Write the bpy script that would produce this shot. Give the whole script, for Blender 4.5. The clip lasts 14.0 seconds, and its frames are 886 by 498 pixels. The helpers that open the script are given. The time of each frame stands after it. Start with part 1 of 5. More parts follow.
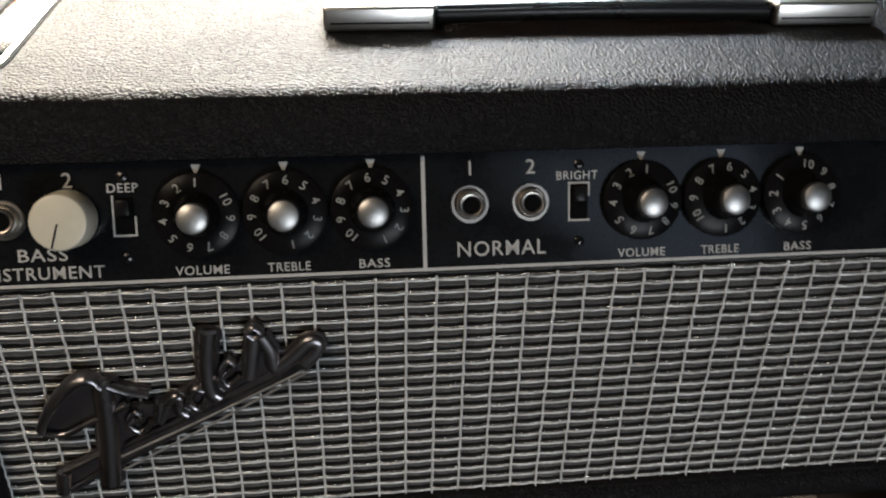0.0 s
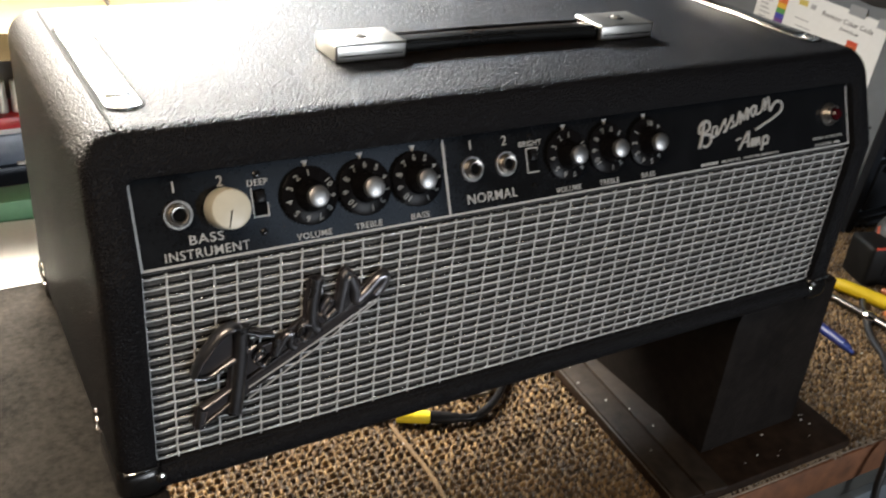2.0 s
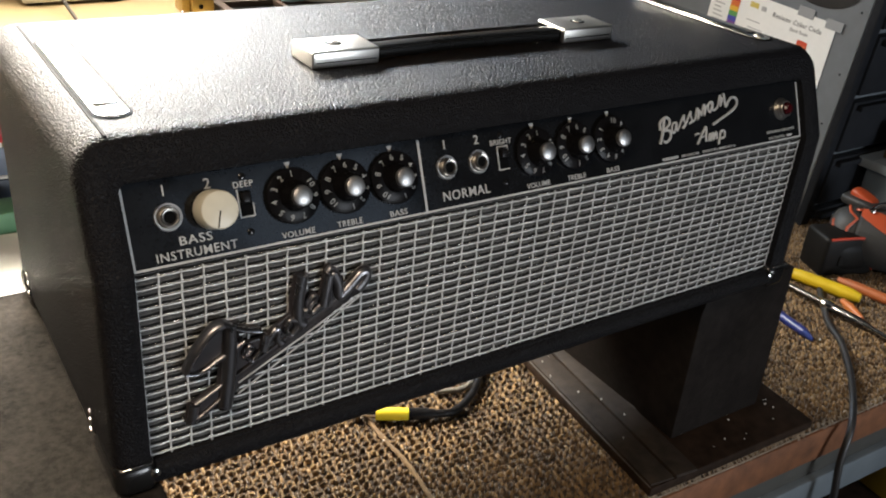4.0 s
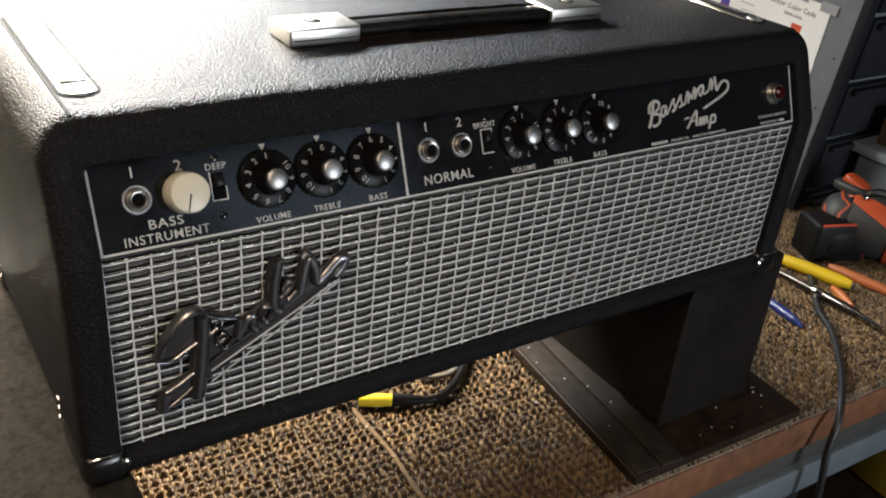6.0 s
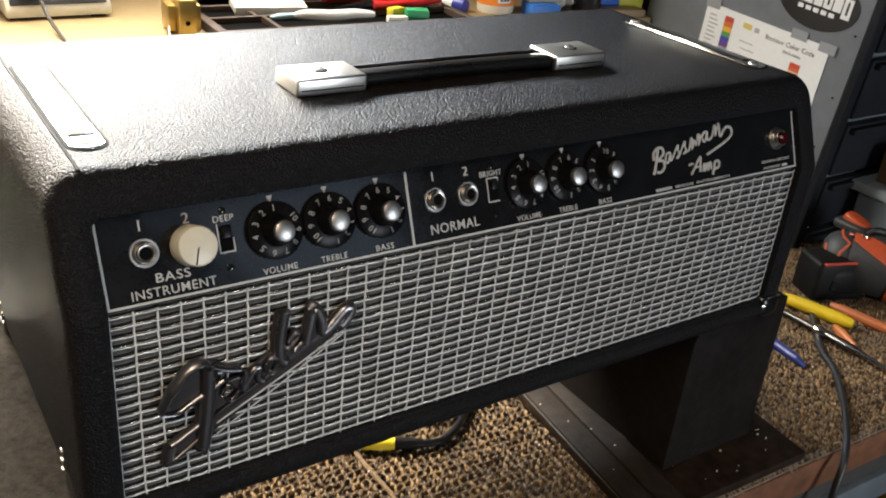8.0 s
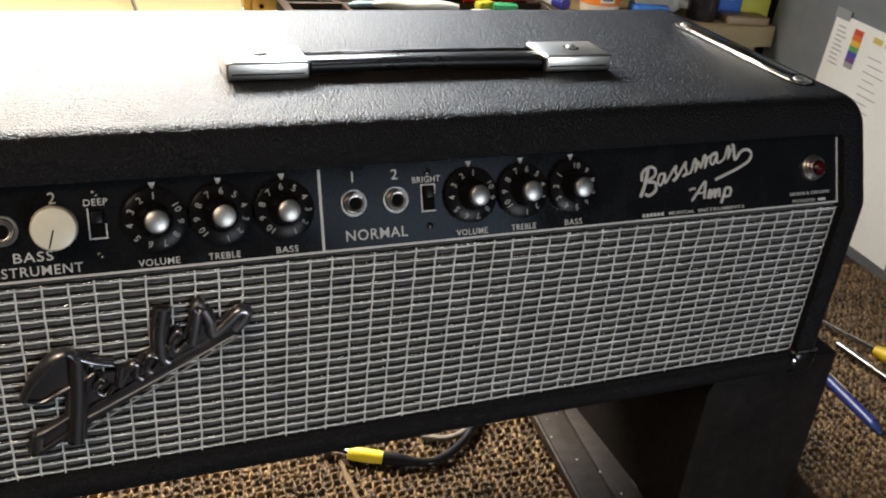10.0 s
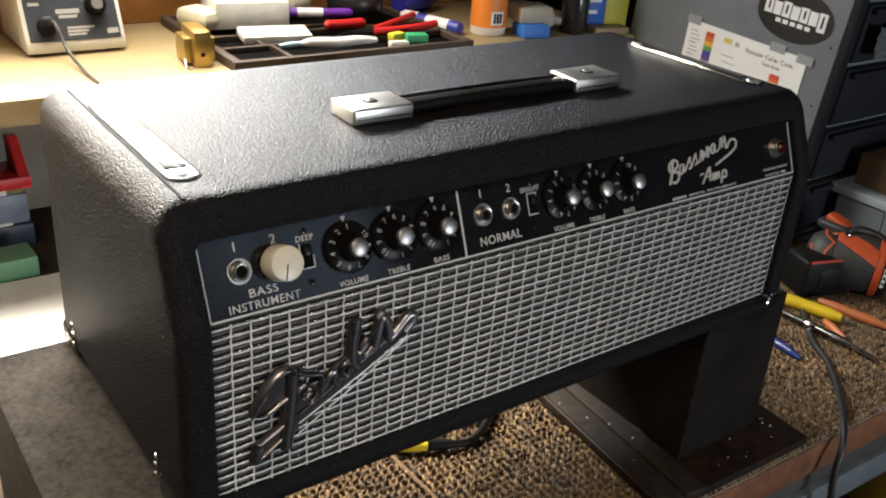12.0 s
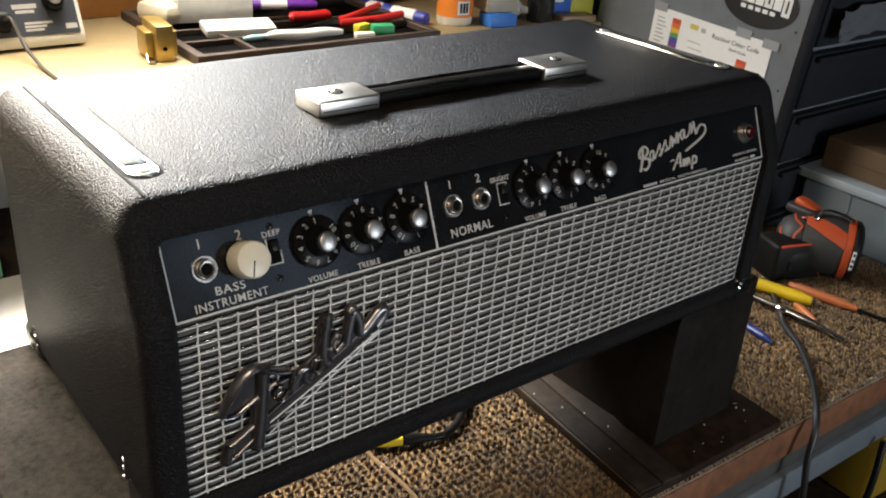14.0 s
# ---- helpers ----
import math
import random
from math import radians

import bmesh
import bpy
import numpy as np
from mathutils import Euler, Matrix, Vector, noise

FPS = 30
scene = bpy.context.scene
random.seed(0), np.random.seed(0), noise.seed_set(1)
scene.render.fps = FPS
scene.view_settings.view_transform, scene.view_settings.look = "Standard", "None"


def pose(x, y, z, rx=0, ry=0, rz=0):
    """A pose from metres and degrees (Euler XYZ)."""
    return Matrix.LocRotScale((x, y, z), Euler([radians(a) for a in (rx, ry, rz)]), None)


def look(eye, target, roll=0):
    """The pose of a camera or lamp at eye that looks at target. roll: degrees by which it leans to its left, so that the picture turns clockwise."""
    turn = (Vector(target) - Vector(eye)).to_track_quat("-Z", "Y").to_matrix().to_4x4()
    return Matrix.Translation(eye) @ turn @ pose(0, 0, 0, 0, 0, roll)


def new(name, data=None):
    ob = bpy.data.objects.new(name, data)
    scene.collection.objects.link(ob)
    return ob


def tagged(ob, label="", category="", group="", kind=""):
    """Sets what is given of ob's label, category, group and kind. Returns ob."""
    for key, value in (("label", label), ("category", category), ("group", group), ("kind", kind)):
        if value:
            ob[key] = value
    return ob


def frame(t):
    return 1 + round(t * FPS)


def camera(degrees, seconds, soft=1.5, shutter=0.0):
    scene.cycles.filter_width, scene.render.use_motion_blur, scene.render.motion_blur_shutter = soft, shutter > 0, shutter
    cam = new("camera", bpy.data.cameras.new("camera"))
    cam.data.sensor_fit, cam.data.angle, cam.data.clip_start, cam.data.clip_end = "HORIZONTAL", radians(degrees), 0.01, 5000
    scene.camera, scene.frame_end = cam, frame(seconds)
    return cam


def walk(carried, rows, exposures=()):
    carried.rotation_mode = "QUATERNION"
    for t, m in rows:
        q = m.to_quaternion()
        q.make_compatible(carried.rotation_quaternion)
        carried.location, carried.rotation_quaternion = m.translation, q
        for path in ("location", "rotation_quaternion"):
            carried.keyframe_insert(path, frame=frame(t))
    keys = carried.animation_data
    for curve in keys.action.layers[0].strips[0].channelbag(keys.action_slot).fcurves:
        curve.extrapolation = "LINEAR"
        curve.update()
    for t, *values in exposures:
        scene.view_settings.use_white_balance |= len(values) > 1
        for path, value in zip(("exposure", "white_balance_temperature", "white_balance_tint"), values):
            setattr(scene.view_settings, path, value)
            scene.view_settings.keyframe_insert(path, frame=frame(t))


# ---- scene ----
cam = camera(51.8, 14.0, soft=2.0, shutter=0.5)
# seconds, eye, target, roll
PATH = [
    (0, (-0.129, -0.316, 0.505), (0.092, 1.376, -0.537), 1.6),
    (0.5, (-0.133, -0.32, 0.507), (0.073, 1.402, -0.49), 3.5),
    (1, (-0.244, -0.35, 0.499), (0.234, 1.349, -0.441), 2.9),
    (1.5, (-0.348, -0.393, 0.531), (0.474, 1.107, -0.504), 3.9),
    (2, (-0.37, -0.423, 0.553), (0.579, 1.053, -0.407), 5.7),
    (2.5, (-0.372, -0.448, 0.56), (0.62, 1.019, -0.37), 4.5),
    (3, (-0.391, -0.452, 0.559), (0.628, 0.999, -0.366), 4.9),
    (3.2, (-0.396, -0.447, 0.559), (0.619, 1.005, -0.369), 5.0),
    (5.3, (-0.378, -0.436, 0.551), (0.65, 0.983, -0.414), 5.7),
    (5.5, (-0.377, -0.433, 0.553), (0.648, 0.982, -0.421), 5.8),
    (6, (-0.376, -0.433, 0.552), (0.647, 0.986, -0.418), 5.9),
    (6.5, (-0.381, -0.433, 0.55), (0.64, 0.992, -0.412), 6.3),
    (7, (-0.378, -0.428, 0.555), (0.618, 1.029, -0.387), 5.5),
    (7.5, (-0.374, -0.421, 0.559), (0.656, 1.025, -0.361), 5.5),
    (8, (-0.378, -0.423, 0.562), (0.663, 1.02, -0.351), 5.9),
    (10.3, (-0.209, -0.443, 0.551), (0.456, 1.191, -0.39), 5.4),
    (10.5, (-0.209, -0.436, 0.547), (0.442, 1.22, -0.366), 4.9),
    (11, (-0.305, -0.42, 0.551), (0.49, 1.17, -0.366), 4.4),
    (11.5, (-0.426, -0.431, 0.573), (0.608, 1.006, -0.357), 4.8),
    (12, (-0.455, -0.437, 0.583), (0.645, 0.983, -0.297), 4.7),
    (12.5, (-0.45, -0.439, 0.584), (0.679, 0.963, -0.289), 4.7),
    (13, (-0.451, -0.436, 0.583), (0.694, 0.952, -0.29), 4.5),
    (13.5, (-0.452, -0.438, 0.582), (0.697, 0.944, -0.296), 4.6),
    (14, (-0.449, -0.431, 0.579), (0.696, 0.945, -0.312), 4.3),
]
walk(cam, [(t, look(e, q, r)) for t, e, q, r in PATH], [(0, -0.3), (0.5, -0.3), (1, -0.10), (1.5, 0.08), (8.2, 0.10), (10.3, -0.10), (10.5, -0.12), (11, -0.03), (11.5, 0.0), (14, 0.0)])

# ---- world, lamps, exposure ----
world = bpy.data.worlds.new("room_air")
scene.world = world
world.use_nodes = True
world.node_tree.nodes["Background"].inputs[0].default_value = (0.55, 0.62, 0.75, 1)
world.node_tree.nodes["Background"].inputs[1].default_value = 0.065


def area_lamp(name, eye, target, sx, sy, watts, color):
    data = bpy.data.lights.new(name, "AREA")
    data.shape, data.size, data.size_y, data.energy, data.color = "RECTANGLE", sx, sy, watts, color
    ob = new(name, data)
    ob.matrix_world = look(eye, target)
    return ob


bench_lamp = area_lamp("bench_lamp", (-0.42, 0.80, 0.70), (-0.60, 0.15, 0.10), 0.74, 0.22, 30, (1.0, 0.90, 0.74))
bench_lamp.data.spread = radians(130)
bench_end = area_lamp("bench_lamp_end", (0.02, 0.84, 0.70), (0.08, 0.38, 0.24), 0.42, 0.22, 8.5, (1.0, 0.91, 0.78))
bench_end.data.spread = radians(140)
# Unseen key light added front left, a metre below the ceiling.
ceiling = area_lamp("left_key_lamp", (-1.00, -0.62, 1.40), (-0.35, 0.0, 0.10), 0.7, 0.5, 2.4, (1.0, 0.82, 0.62))
ceiling.data.spread = radians(70)
# Unseen fill added low in front to brighten the grille; no window stands here.
area_lamp("low_front_fill", (0.45, -2.36, 0.15), (0.0, 0.0, 0.22), 1.1, 0.60, 40, (0.85, 0.92, 1.0))
# Added cool lamp whose reflection gives the panel its blue sheen; the wall is solid.
area_lamp("panel_sheen_lamp", (0.75, -2.36, 0.98), (0.1, 0.0, 0.31), 0.9, 0.5, 2.0, (0.60, 0.77, 1.0))
# Unseen bluish lamp added to tint the sheen on the cabinet top.
cool = area_lamp("top_sheen_lamp", (-0.05, 1.34, 0.99), (-0.22, 0.03, 0.37), 0.8, 0.16, 11.0, (0.52, 0.74, 1.0))
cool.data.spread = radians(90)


# ---- materials ----
def mat(name, color, rough=0.5, metal=0.0, grain=0.0, scale=60.0, bump=0.0, bscale=200.0, coat=0.0, spec=0.5, stain=0.0):
    m = bpy.data.materials.new(name)
    m.use_nodes = True
    nt = m.node_tree
    b = nt.nodes["Principled BSDF"]
    b.inputs["Base Color"].default_value = (*color, 1)
    b.inputs["Roughness"].default_value = rough
    b.inputs["Metallic"].default_value = metal
    b.inputs["Coat Weight"].default_value = coat
    b.inputs["Specular IOR Level"].default_value = spec
    tc = nt.nodes.new("ShaderNodeTexCoord")
    if grain or stain:
        n1 = nt.nodes.new("ShaderNodeTexNoise")
        n1.inputs["Scale"].default_value, n1.inputs["Detail"].default_value = scale, 6
        n2 = nt.nodes.new("ShaderNodeTexNoise")
        n2.inputs["Scale"].default_value, n2.inputs["Detail"].default_value = scale / 9, 3
        for n in (n1, n2):
            nt.links.new(tc.outputs["Object"], n.inputs["Vector"])
        add = nt.nodes.new("ShaderNodeMath")
        add.operation = "ADD"
        nt.links.new(n1.outputs["Fac"], add.inputs[0])
        nt.links.new(n2.outputs["Fac"], add.inputs[1])
        ramp = nt.nodes.new("ShaderNodeMapRange")
        ramp.inputs[1].default_value, ramp.inputs[2].default_value = 0.6, 1.4
        ramp.inputs[3].default_value, ramp.inputs[4].default_value = 1 - grain, 1 + grain
        nt.links.new(add.outputs[0], ramp.inputs[0])
        mul = nt.nodes.new("ShaderNodeVectorMath")
        mul.operation = "SCALE"
        mul.inputs[0].default_value = color
        nt.links.new(ramp.outputs[0], mul.inputs["Scale"])
        nt.links.new(mul.outputs[0], b.inputs["Base Color"])
        r2 = nt.nodes.new("ShaderNodeMapRange")
        r2.inputs[3].default_value, r2.inputs[4].default_value = max(0.02, rough - 0.12), min(1, rough + 0.12)
        nt.links.new(n2.outputs["Fac"], r2.inputs[0])
        nt.links.new(r2.outputs[0], b.inputs["Roughness"])
    if bump:
        n3 = nt.nodes.new("ShaderNodeTexNoise")
        n3.inputs["Scale"].default_value, n3.inputs["Detail"].default_value = bscale, 4
        nt.links.new(tc.outputs["Object"], n3.inputs["Vector"])
        bp = nt.nodes.new("ShaderNodeBump")
        bp.inputs["Strength"].default_value, bp.inputs["Distance"].default_value = 1.0, bump
        nt.links.new(n3.outputs["Fac"], bp.inputs["Height"])
        nt.links.new(bp.outputs[0], b.inputs["Normal"])
    return m


def tolex_mat():
    m = mat("black_vinyl", (0.0080, 0.0075, 0.0084), 0.30, spec=0.12)
    nt = m.node_tree
    b = nt.nodes["Principled BSDF"]
    tc = nt.nodes.new("ShaderNodeTexCoord")
    warp = nt.nodes.new("ShaderNodeTexNoise")
    warp.inputs["Scale"].default_value = 230
    mixv = nt.nodes.new("ShaderNodeMix")
    mixv.data_type = "VECTOR"
    mixv.inputs[0].default_value = 0.0035
    nt.links.new(tc.outputs["Object"], warp.inputs["Vector"])
    nt.links.new(tc.outputs["Object"], mixv.inputs[4])
    nt.links.new(warp.outputs["Color"], mixv.inputs[5])
    vor = nt.nodes.new("ShaderNodeTexVoronoi")
    vor.feature = "SMOOTH_F1"
    vor.inputs["Scale"].default_value = 800
    vor.inputs["Smoothness"].default_value = 0.35
    nt.links.new(mixv.outputs[1], vor.inputs["Vector"])
    big = nt.nodes.new("ShaderNodeTexNoise")
    big.inputs["Scale"].default_value, big.inputs["Detail"].default_value = 330, 4
    nt.links.new(tc.outputs["Object"], big.inputs["Vector"])
    mx = nt.nodes.new("ShaderNodeMath")
    mx.operation = "SUBTRACT"
    low = nt.nodes.new("ShaderNodeMath")
    low.operation = "MULTIPLY"
    low.inputs[1].default_value = 0.55
    nt.links.new(big.outputs["Fac"], low.inputs[0])
    nt.links.new(low.outputs[0], mx.inputs[0])
    nt.links.new(vor.outputs["Distance"], mx.inputs[1])
    bp = nt.nodes.new("ShaderNodeBump")
    bp.inputs["Strength"].default_value, bp.inputs["Distance"].default_value = 1.0, 0.00092
    nt.links.new(mx.outputs[0], bp.inputs["Height"])
    nt.links.new(bp.outputs[0], b.inputs["Normal"])
    dust = nt.nodes.new("ShaderNodeTexNoise")
    dust.inputs["Scale"].default_value, dust.inputs["Detail"].default_value = 14, 8
    nt.links.new(tc.outputs["Object"], dust.inputs["Vector"])
    r2 = nt.nodes.new("ShaderNodeMapRange")
    r2.inputs[3].default_value, r2.inputs[4].default_value = 0.40, 0.54
    nt.links.new(dust.outputs["Fac"], r2.inputs[0])
    nt.links.new(r2.outputs[0], b.inputs["Roughness"])
    return m


TOLEX = tolex_mat()
PANEL = mat("black_panel", (0.008, 0.0085, 0.0095), 0.13, grain=0.3, scale=400, spec=0.3)
DIM_INK = mat("faded_ink", (0.30, 0.295, 0.28), 0.55, grain=0.35, scale=600)
WHITE_INK = mat("white_ink", (0.48, 0.47, 0.45), 0.5, grain=0.12, scale=900)
BADGE = mat("smoked_chrome", (0.25, 0.238, 0.245), 0.30, 1.0, grain=0.15, scale=200)
SMOKE = mat("smoked_base", (0.027, 0.0225, 0.0235), 0.34, grain=0.25, scale=200, spec=0.6)
CHROME = mat("chrome", (0.78, 0.77, 0.75), 0.14, 1.0, grain=0.06, scale=300, bump=0.00002, bscale=900)
DARK_CHROME = mat("dark_chrome", (0.30, 0.285, 0.28), 0.24, 1.0, grain=0.15, scale=200)
UNDERLINE = mat("bright_trim", (0.52, 0.51, 0.50), 0.34, 0.8, grain=0.1, scale=300)
CAP_METAL = mat("cap_metal", (0.055, 0.053, 0.052), 0.25, 0.9, grain=0.2, scale=120)
BRUSHED = mat("brushed_chrome", (0.78, 0.75, 0.70), 0.35, 1.0, grain=0.08, scale=200, bump=0.00003, bscale=1200)
PLATED = mat("plated_steel", (0.66, 0.65, 0.62), 0.19, 1.0, grain=0.12, scale=160, bump=0.00002, bscale=700)
NICKEL = mat("nickel", (0.44, 0.41, 0.375), 0.34, 1.0, grain=0.15, scale=700)
KNOB = mat("knob_black", (0.0060, 0.0055, 0.0058), 0.26, grain=0.3, scale=300, spec=0.07)
SPUN = mat("spun_aluminium", (0.48, 0.47, 0.455), 0.42, 1.0, grain=0.1, scale=900)
BLACK = mat("black_plastic", (0.0085, 0.0080, 0.0082), 0.30, grain=0.3, scale=300, spec=0.12)
HOLE = mat("dark_hole", (0.003, 0.003, 0.003), 0.7, spec=0.05)
CREAM = mat("cream_plastic", (0.62, 0.57, 0.45), 0.35, grain=0.06, scale=200)
SILVER = mat("silver_thread", (0.95, 0.94, 0.92), 0.10, 0.8, grain=0.3, scale=420, bump=0.0012, bscale=1500)
PALE = mat("pale_thread", (0.92, 0.91, 0.89), 0.32, 0.25, grain=0.3, scale=500)
UPRIGHT = mat("upright_thread", (0.62, 0.615, 0.60), 0.5, 0.1, grain=0.3, scale=500)
CORD = mat("dark_cord", (0.118, 0.112, 0.103), 0.65, grain=0.5, scale=500)
CLOTH = mat("dark_cloth", (0.009, 0.0075, 0.006), 0.9, grain=0.3, scale=600)
GREY = mat("grey_felt", (0.023, 0.020, 0.0172), 0.9, grain=0.7, scale=220, bump=0.0009, bscale=500, spec=0.05)
BLACK_WOOD = mat("black_painted_wood", (0.0150, 0.0122, 0.0108), 0.6, grain=0.5, scale=90, bump=0.0003, bscale=300, spec=0.06)
BROWN_WOOD = mat("dark_board", (0.0225, 0.0140, 0.0096), 0.6, grain=0.7, scale=70, bump=0.0002, bscale=300, spec=0.08)
EDGE_WOOD = mat("bench_edge_wood", (0.165, 0.064, 0.026), 0.6, grain=0.6, scale=60, bump=0.0003, bscale=200)
SHELF_WOOD = mat("shelf_wood", (0.33, 0.25, 0.13), 0.55, grain=0.12, scale=40)
STEEL_GREY = mat("grey_steel", (0.17, 0.187, 0.205), 0.5, grain=0.15, scale=40, bump=0.0001, bscale=500)
DRAWER = mat("drawer_steel", (0.0165, 0.0180, 0.0215), 0.5, grain=0.25, scale=60, spec=0.12)
PAPER = mat("paper", (0.80, 0.80, 0.78), 0.8, grain=0.04, scale=120)


# ---- mesh helpers ----
def part(name, bm, material, parent=None, label="", smooth=True):
    me = bpy.data.meshes.new(name)
    bm.normal_update()
    bm.to_mesh(me)
    bm.free()
    me.materials.append(material)
    if smooth:
        me.polygons.foreach_set("use_smooth", [True] * len(me.polygons))
        me.set_sharp_from_angle(angle=radians(38))
    ob = new(name, me)
    if parent is not None:
        ob.parent = parent
    return tagged(ob, label)


def box(x0, x1, y0, y1, z0, z1, bevel=0.0, seg=2, bm=None, m=None):
    own = bmesh.new()
    bmesh.ops.create_cube(own, size=1.0)
    for v in own.verts:
        v.co = Vector((x0 + (v.co.x + 0.5) * (x1 - x0), y0 + (v.co.y + 0.5) * (y1 - y0), z0 + (v.co.z + 0.5) * (z1 - z0)))
    if bevel:
        bmesh.ops.bevel(own, geom=own.edges[:], offset=bevel, segments=seg, profile=0.5, affect="EDGES")
    if m is not None:
        bmesh.ops.transform(own, matrix=m, verts=own.verts)
    if bm is None:
        return own
    merge(bm, own)
    return bm


def merge(bm, other):
    me = bpy.data.meshes.new("tmp")
    other.to_mesh(me)
    other.free()
    bm.from_mesh(me)
    bpy.data.meshes.remove(me)


def lathe(profile, n=32, m=None):
    """A turned solid about z from (radius, height) pairs."""
    bm = bmesh.new()
    rings = []
    for r, z in profile:
        if r <= 1e-7:
            rings.append([bm.verts.new((0, 0, z))])
        else:
            rings.append([bm.verts.new((r * math.cos(2 * math.pi * k / n), r * math.sin(2 * math.pi * k / n), z)) for k in range(n)])
    for a, b in zip(rings, rings[1:]):
        for k in range(n):
            q = [a[k % len(a)], a[(k + 1) % len(a)], b[(k + 1) % len(b)], b[k % len(b)]]
            q = list(dict.fromkeys(q))
            if len(q) > 2:
                bm.faces.new(q)
    bmesh.ops.recalc_face_normals(bm, faces=bm.faces)
    if m is not None:
        bmesh.ops.transform(bm, matrix=m, verts=bm.verts)
    return bm


def tube(points, radius, n=8, bm=None, flat=1.0):
    """A round bar along points; radius is a number or one per point."""
    bm = bm or bmesh.new()
    pts = [Vector(p) for p in points]
    rad = radius if isinstance(radius, (list, tuple)) else [radius] * len(pts)
    side, rings = None, []
    for k, p in enumerate(pts):
        d = (pts[min(k + 1, len(pts) - 1)] - pts[max(k - 1, 0)]).normalized()
        if side is None:
            side = d.cross(Vector((0, 0, 1)) if abs(d.z) < 0.9 else Vector((0, 1, 0))).normalized()
        side = (side - d * side.dot(d)).normalized()
        up = d.cross(side)
        rings.append([bm.verts.new(p + rad[k] * (math.cos(2 * math.pi * j / n) * side + flat * math.sin(2 * math.pi * j / n) * up)) for j in range(n)])
    for a, b in zip(rings, rings[1:]):
        for j in range(n):
            bm.faces.new((a[j], a[(j + 1) % n], b[(j + 1) % n], b[j]))
    bm.faces.new(rings[0][::-1])
    bm.faces.new(rings[-1])
    return bm


def smooth_line(points, steps=8):
    """Points along a smooth curve through the given ones."""
    p = [Vector(q) for q in points]
    p = [2 * p[0] - p[1]] + p + [2 * p[-1] - p[-2]]
    out = []
    for i in range(1, len(p) - 2):
        for s in range(steps):
            t = s / steps
            a, b, c, d = p[i - 1], p[i], p[i + 1], p[i + 2]
            out.append(0.5 * (2 * b + (c - a) * t + (2 * a - 5 * b + 4 * c - d) * t * t + (3 * b - a - 3 * c + d) * t ** 3))
    out.append(p[-2])
    return out


def text_mesh(words, size, material, parent, m, width=None, name="lettering", depth=0.0002):
    """Words in the built-in font, flattened into a thin mesh; size is the capitals' height."""
    cu = bpy.data.curves.new("words", "FONT")
    cu.body, cu.align_x, cu.align_y, cu.extrude = words, "CENTER", "CENTER", depth
    cu.size, cu.resolution_u, cu.offset, cu.space_character = size / 0.70, 3, size * 0.003, 1.10
    tmp = bpy.data.objects.new("words", cu)
    scene.collection.objects.link(tmp)
    bpy.context.view_layer.update()
    me = bpy.data.meshes.new_from_object(tmp.evaluated_get(bpy.context.evaluated_depsgraph_get()))
    bpy.data.objects.remove(tmp)
    bpy.data.curves.remove(cu)
    xs = [v.co.x for v in me.vertices]
    ys = [v.co.y for v in me.vertices]
    cx, cy = (min(xs) + max(xs)) / 2, (min(ys) + max(ys)) / 2
    k = width / (max(xs) - min(xs)) if width else 1.0
    for v in me.vertices:
        v.co = m @ Vector(((v.co.x - cx) * k, v.co.y - cy, v.co.z))
    me.materials.clear()
    me.materials.append(material)
    ob = new(name, me)
    ob.parent = parent
    return ob


def thing(name, label, category, group="", at=(0, 0, 0), rz=0.0):
    ob = new(name)
    ob.matrix_basis = pose(*at, 0, 0, rz)
    return tagged(ob, label, category, group)

# ---- the room ----
BENCH, SHELF = -0.03, 0.235
tagged(part("floor", box(-2.2, 2.6, -2.4, 1.36, -1.0, -0.95), mat("floor_concrete", (0.09, 0.085, 0.08), 0.8, grain=0.3, scale=8)), "grey concrete workshop floor", "floor", kind="structure")
WALL = mat("wall_paint", (0.055, 0.052, 0.048), 0.85, grain=0.15, scale=12)
for nm, b in (("wall_north", (-2.2, 2.6, 1.36, 1.46, -0.95, 2.4)), ("wall_south", (-2.2, 2.6, -2.5, -2.4, -0.95, 2.4)), ("wall_west", (-2.3, -2.2, -2.4, 1.36, -0.95, 2.4)), ("wall_east", (2.6, 2.7, -2.4, 1.36, -0.95, 2.4))):
    tagged(part(nm, box(*b), WALL), "plain dark painted workshop wall", "wall", kind="structure")
tagged(part("ceiling", box(-2.3, 2.7, -2.5, 1.46, 2.4, 2.5), mat("ceiling_paint", (0.30, 0.29, 0.27), 0.9, grain=0.05, scale=10)), "plain painted ceiling", "ceiling", kind="structure")


# ---- amplifier head ----
def front_y(z):
    return -0.008 + max(0.0, z - 0.300) * 0.43


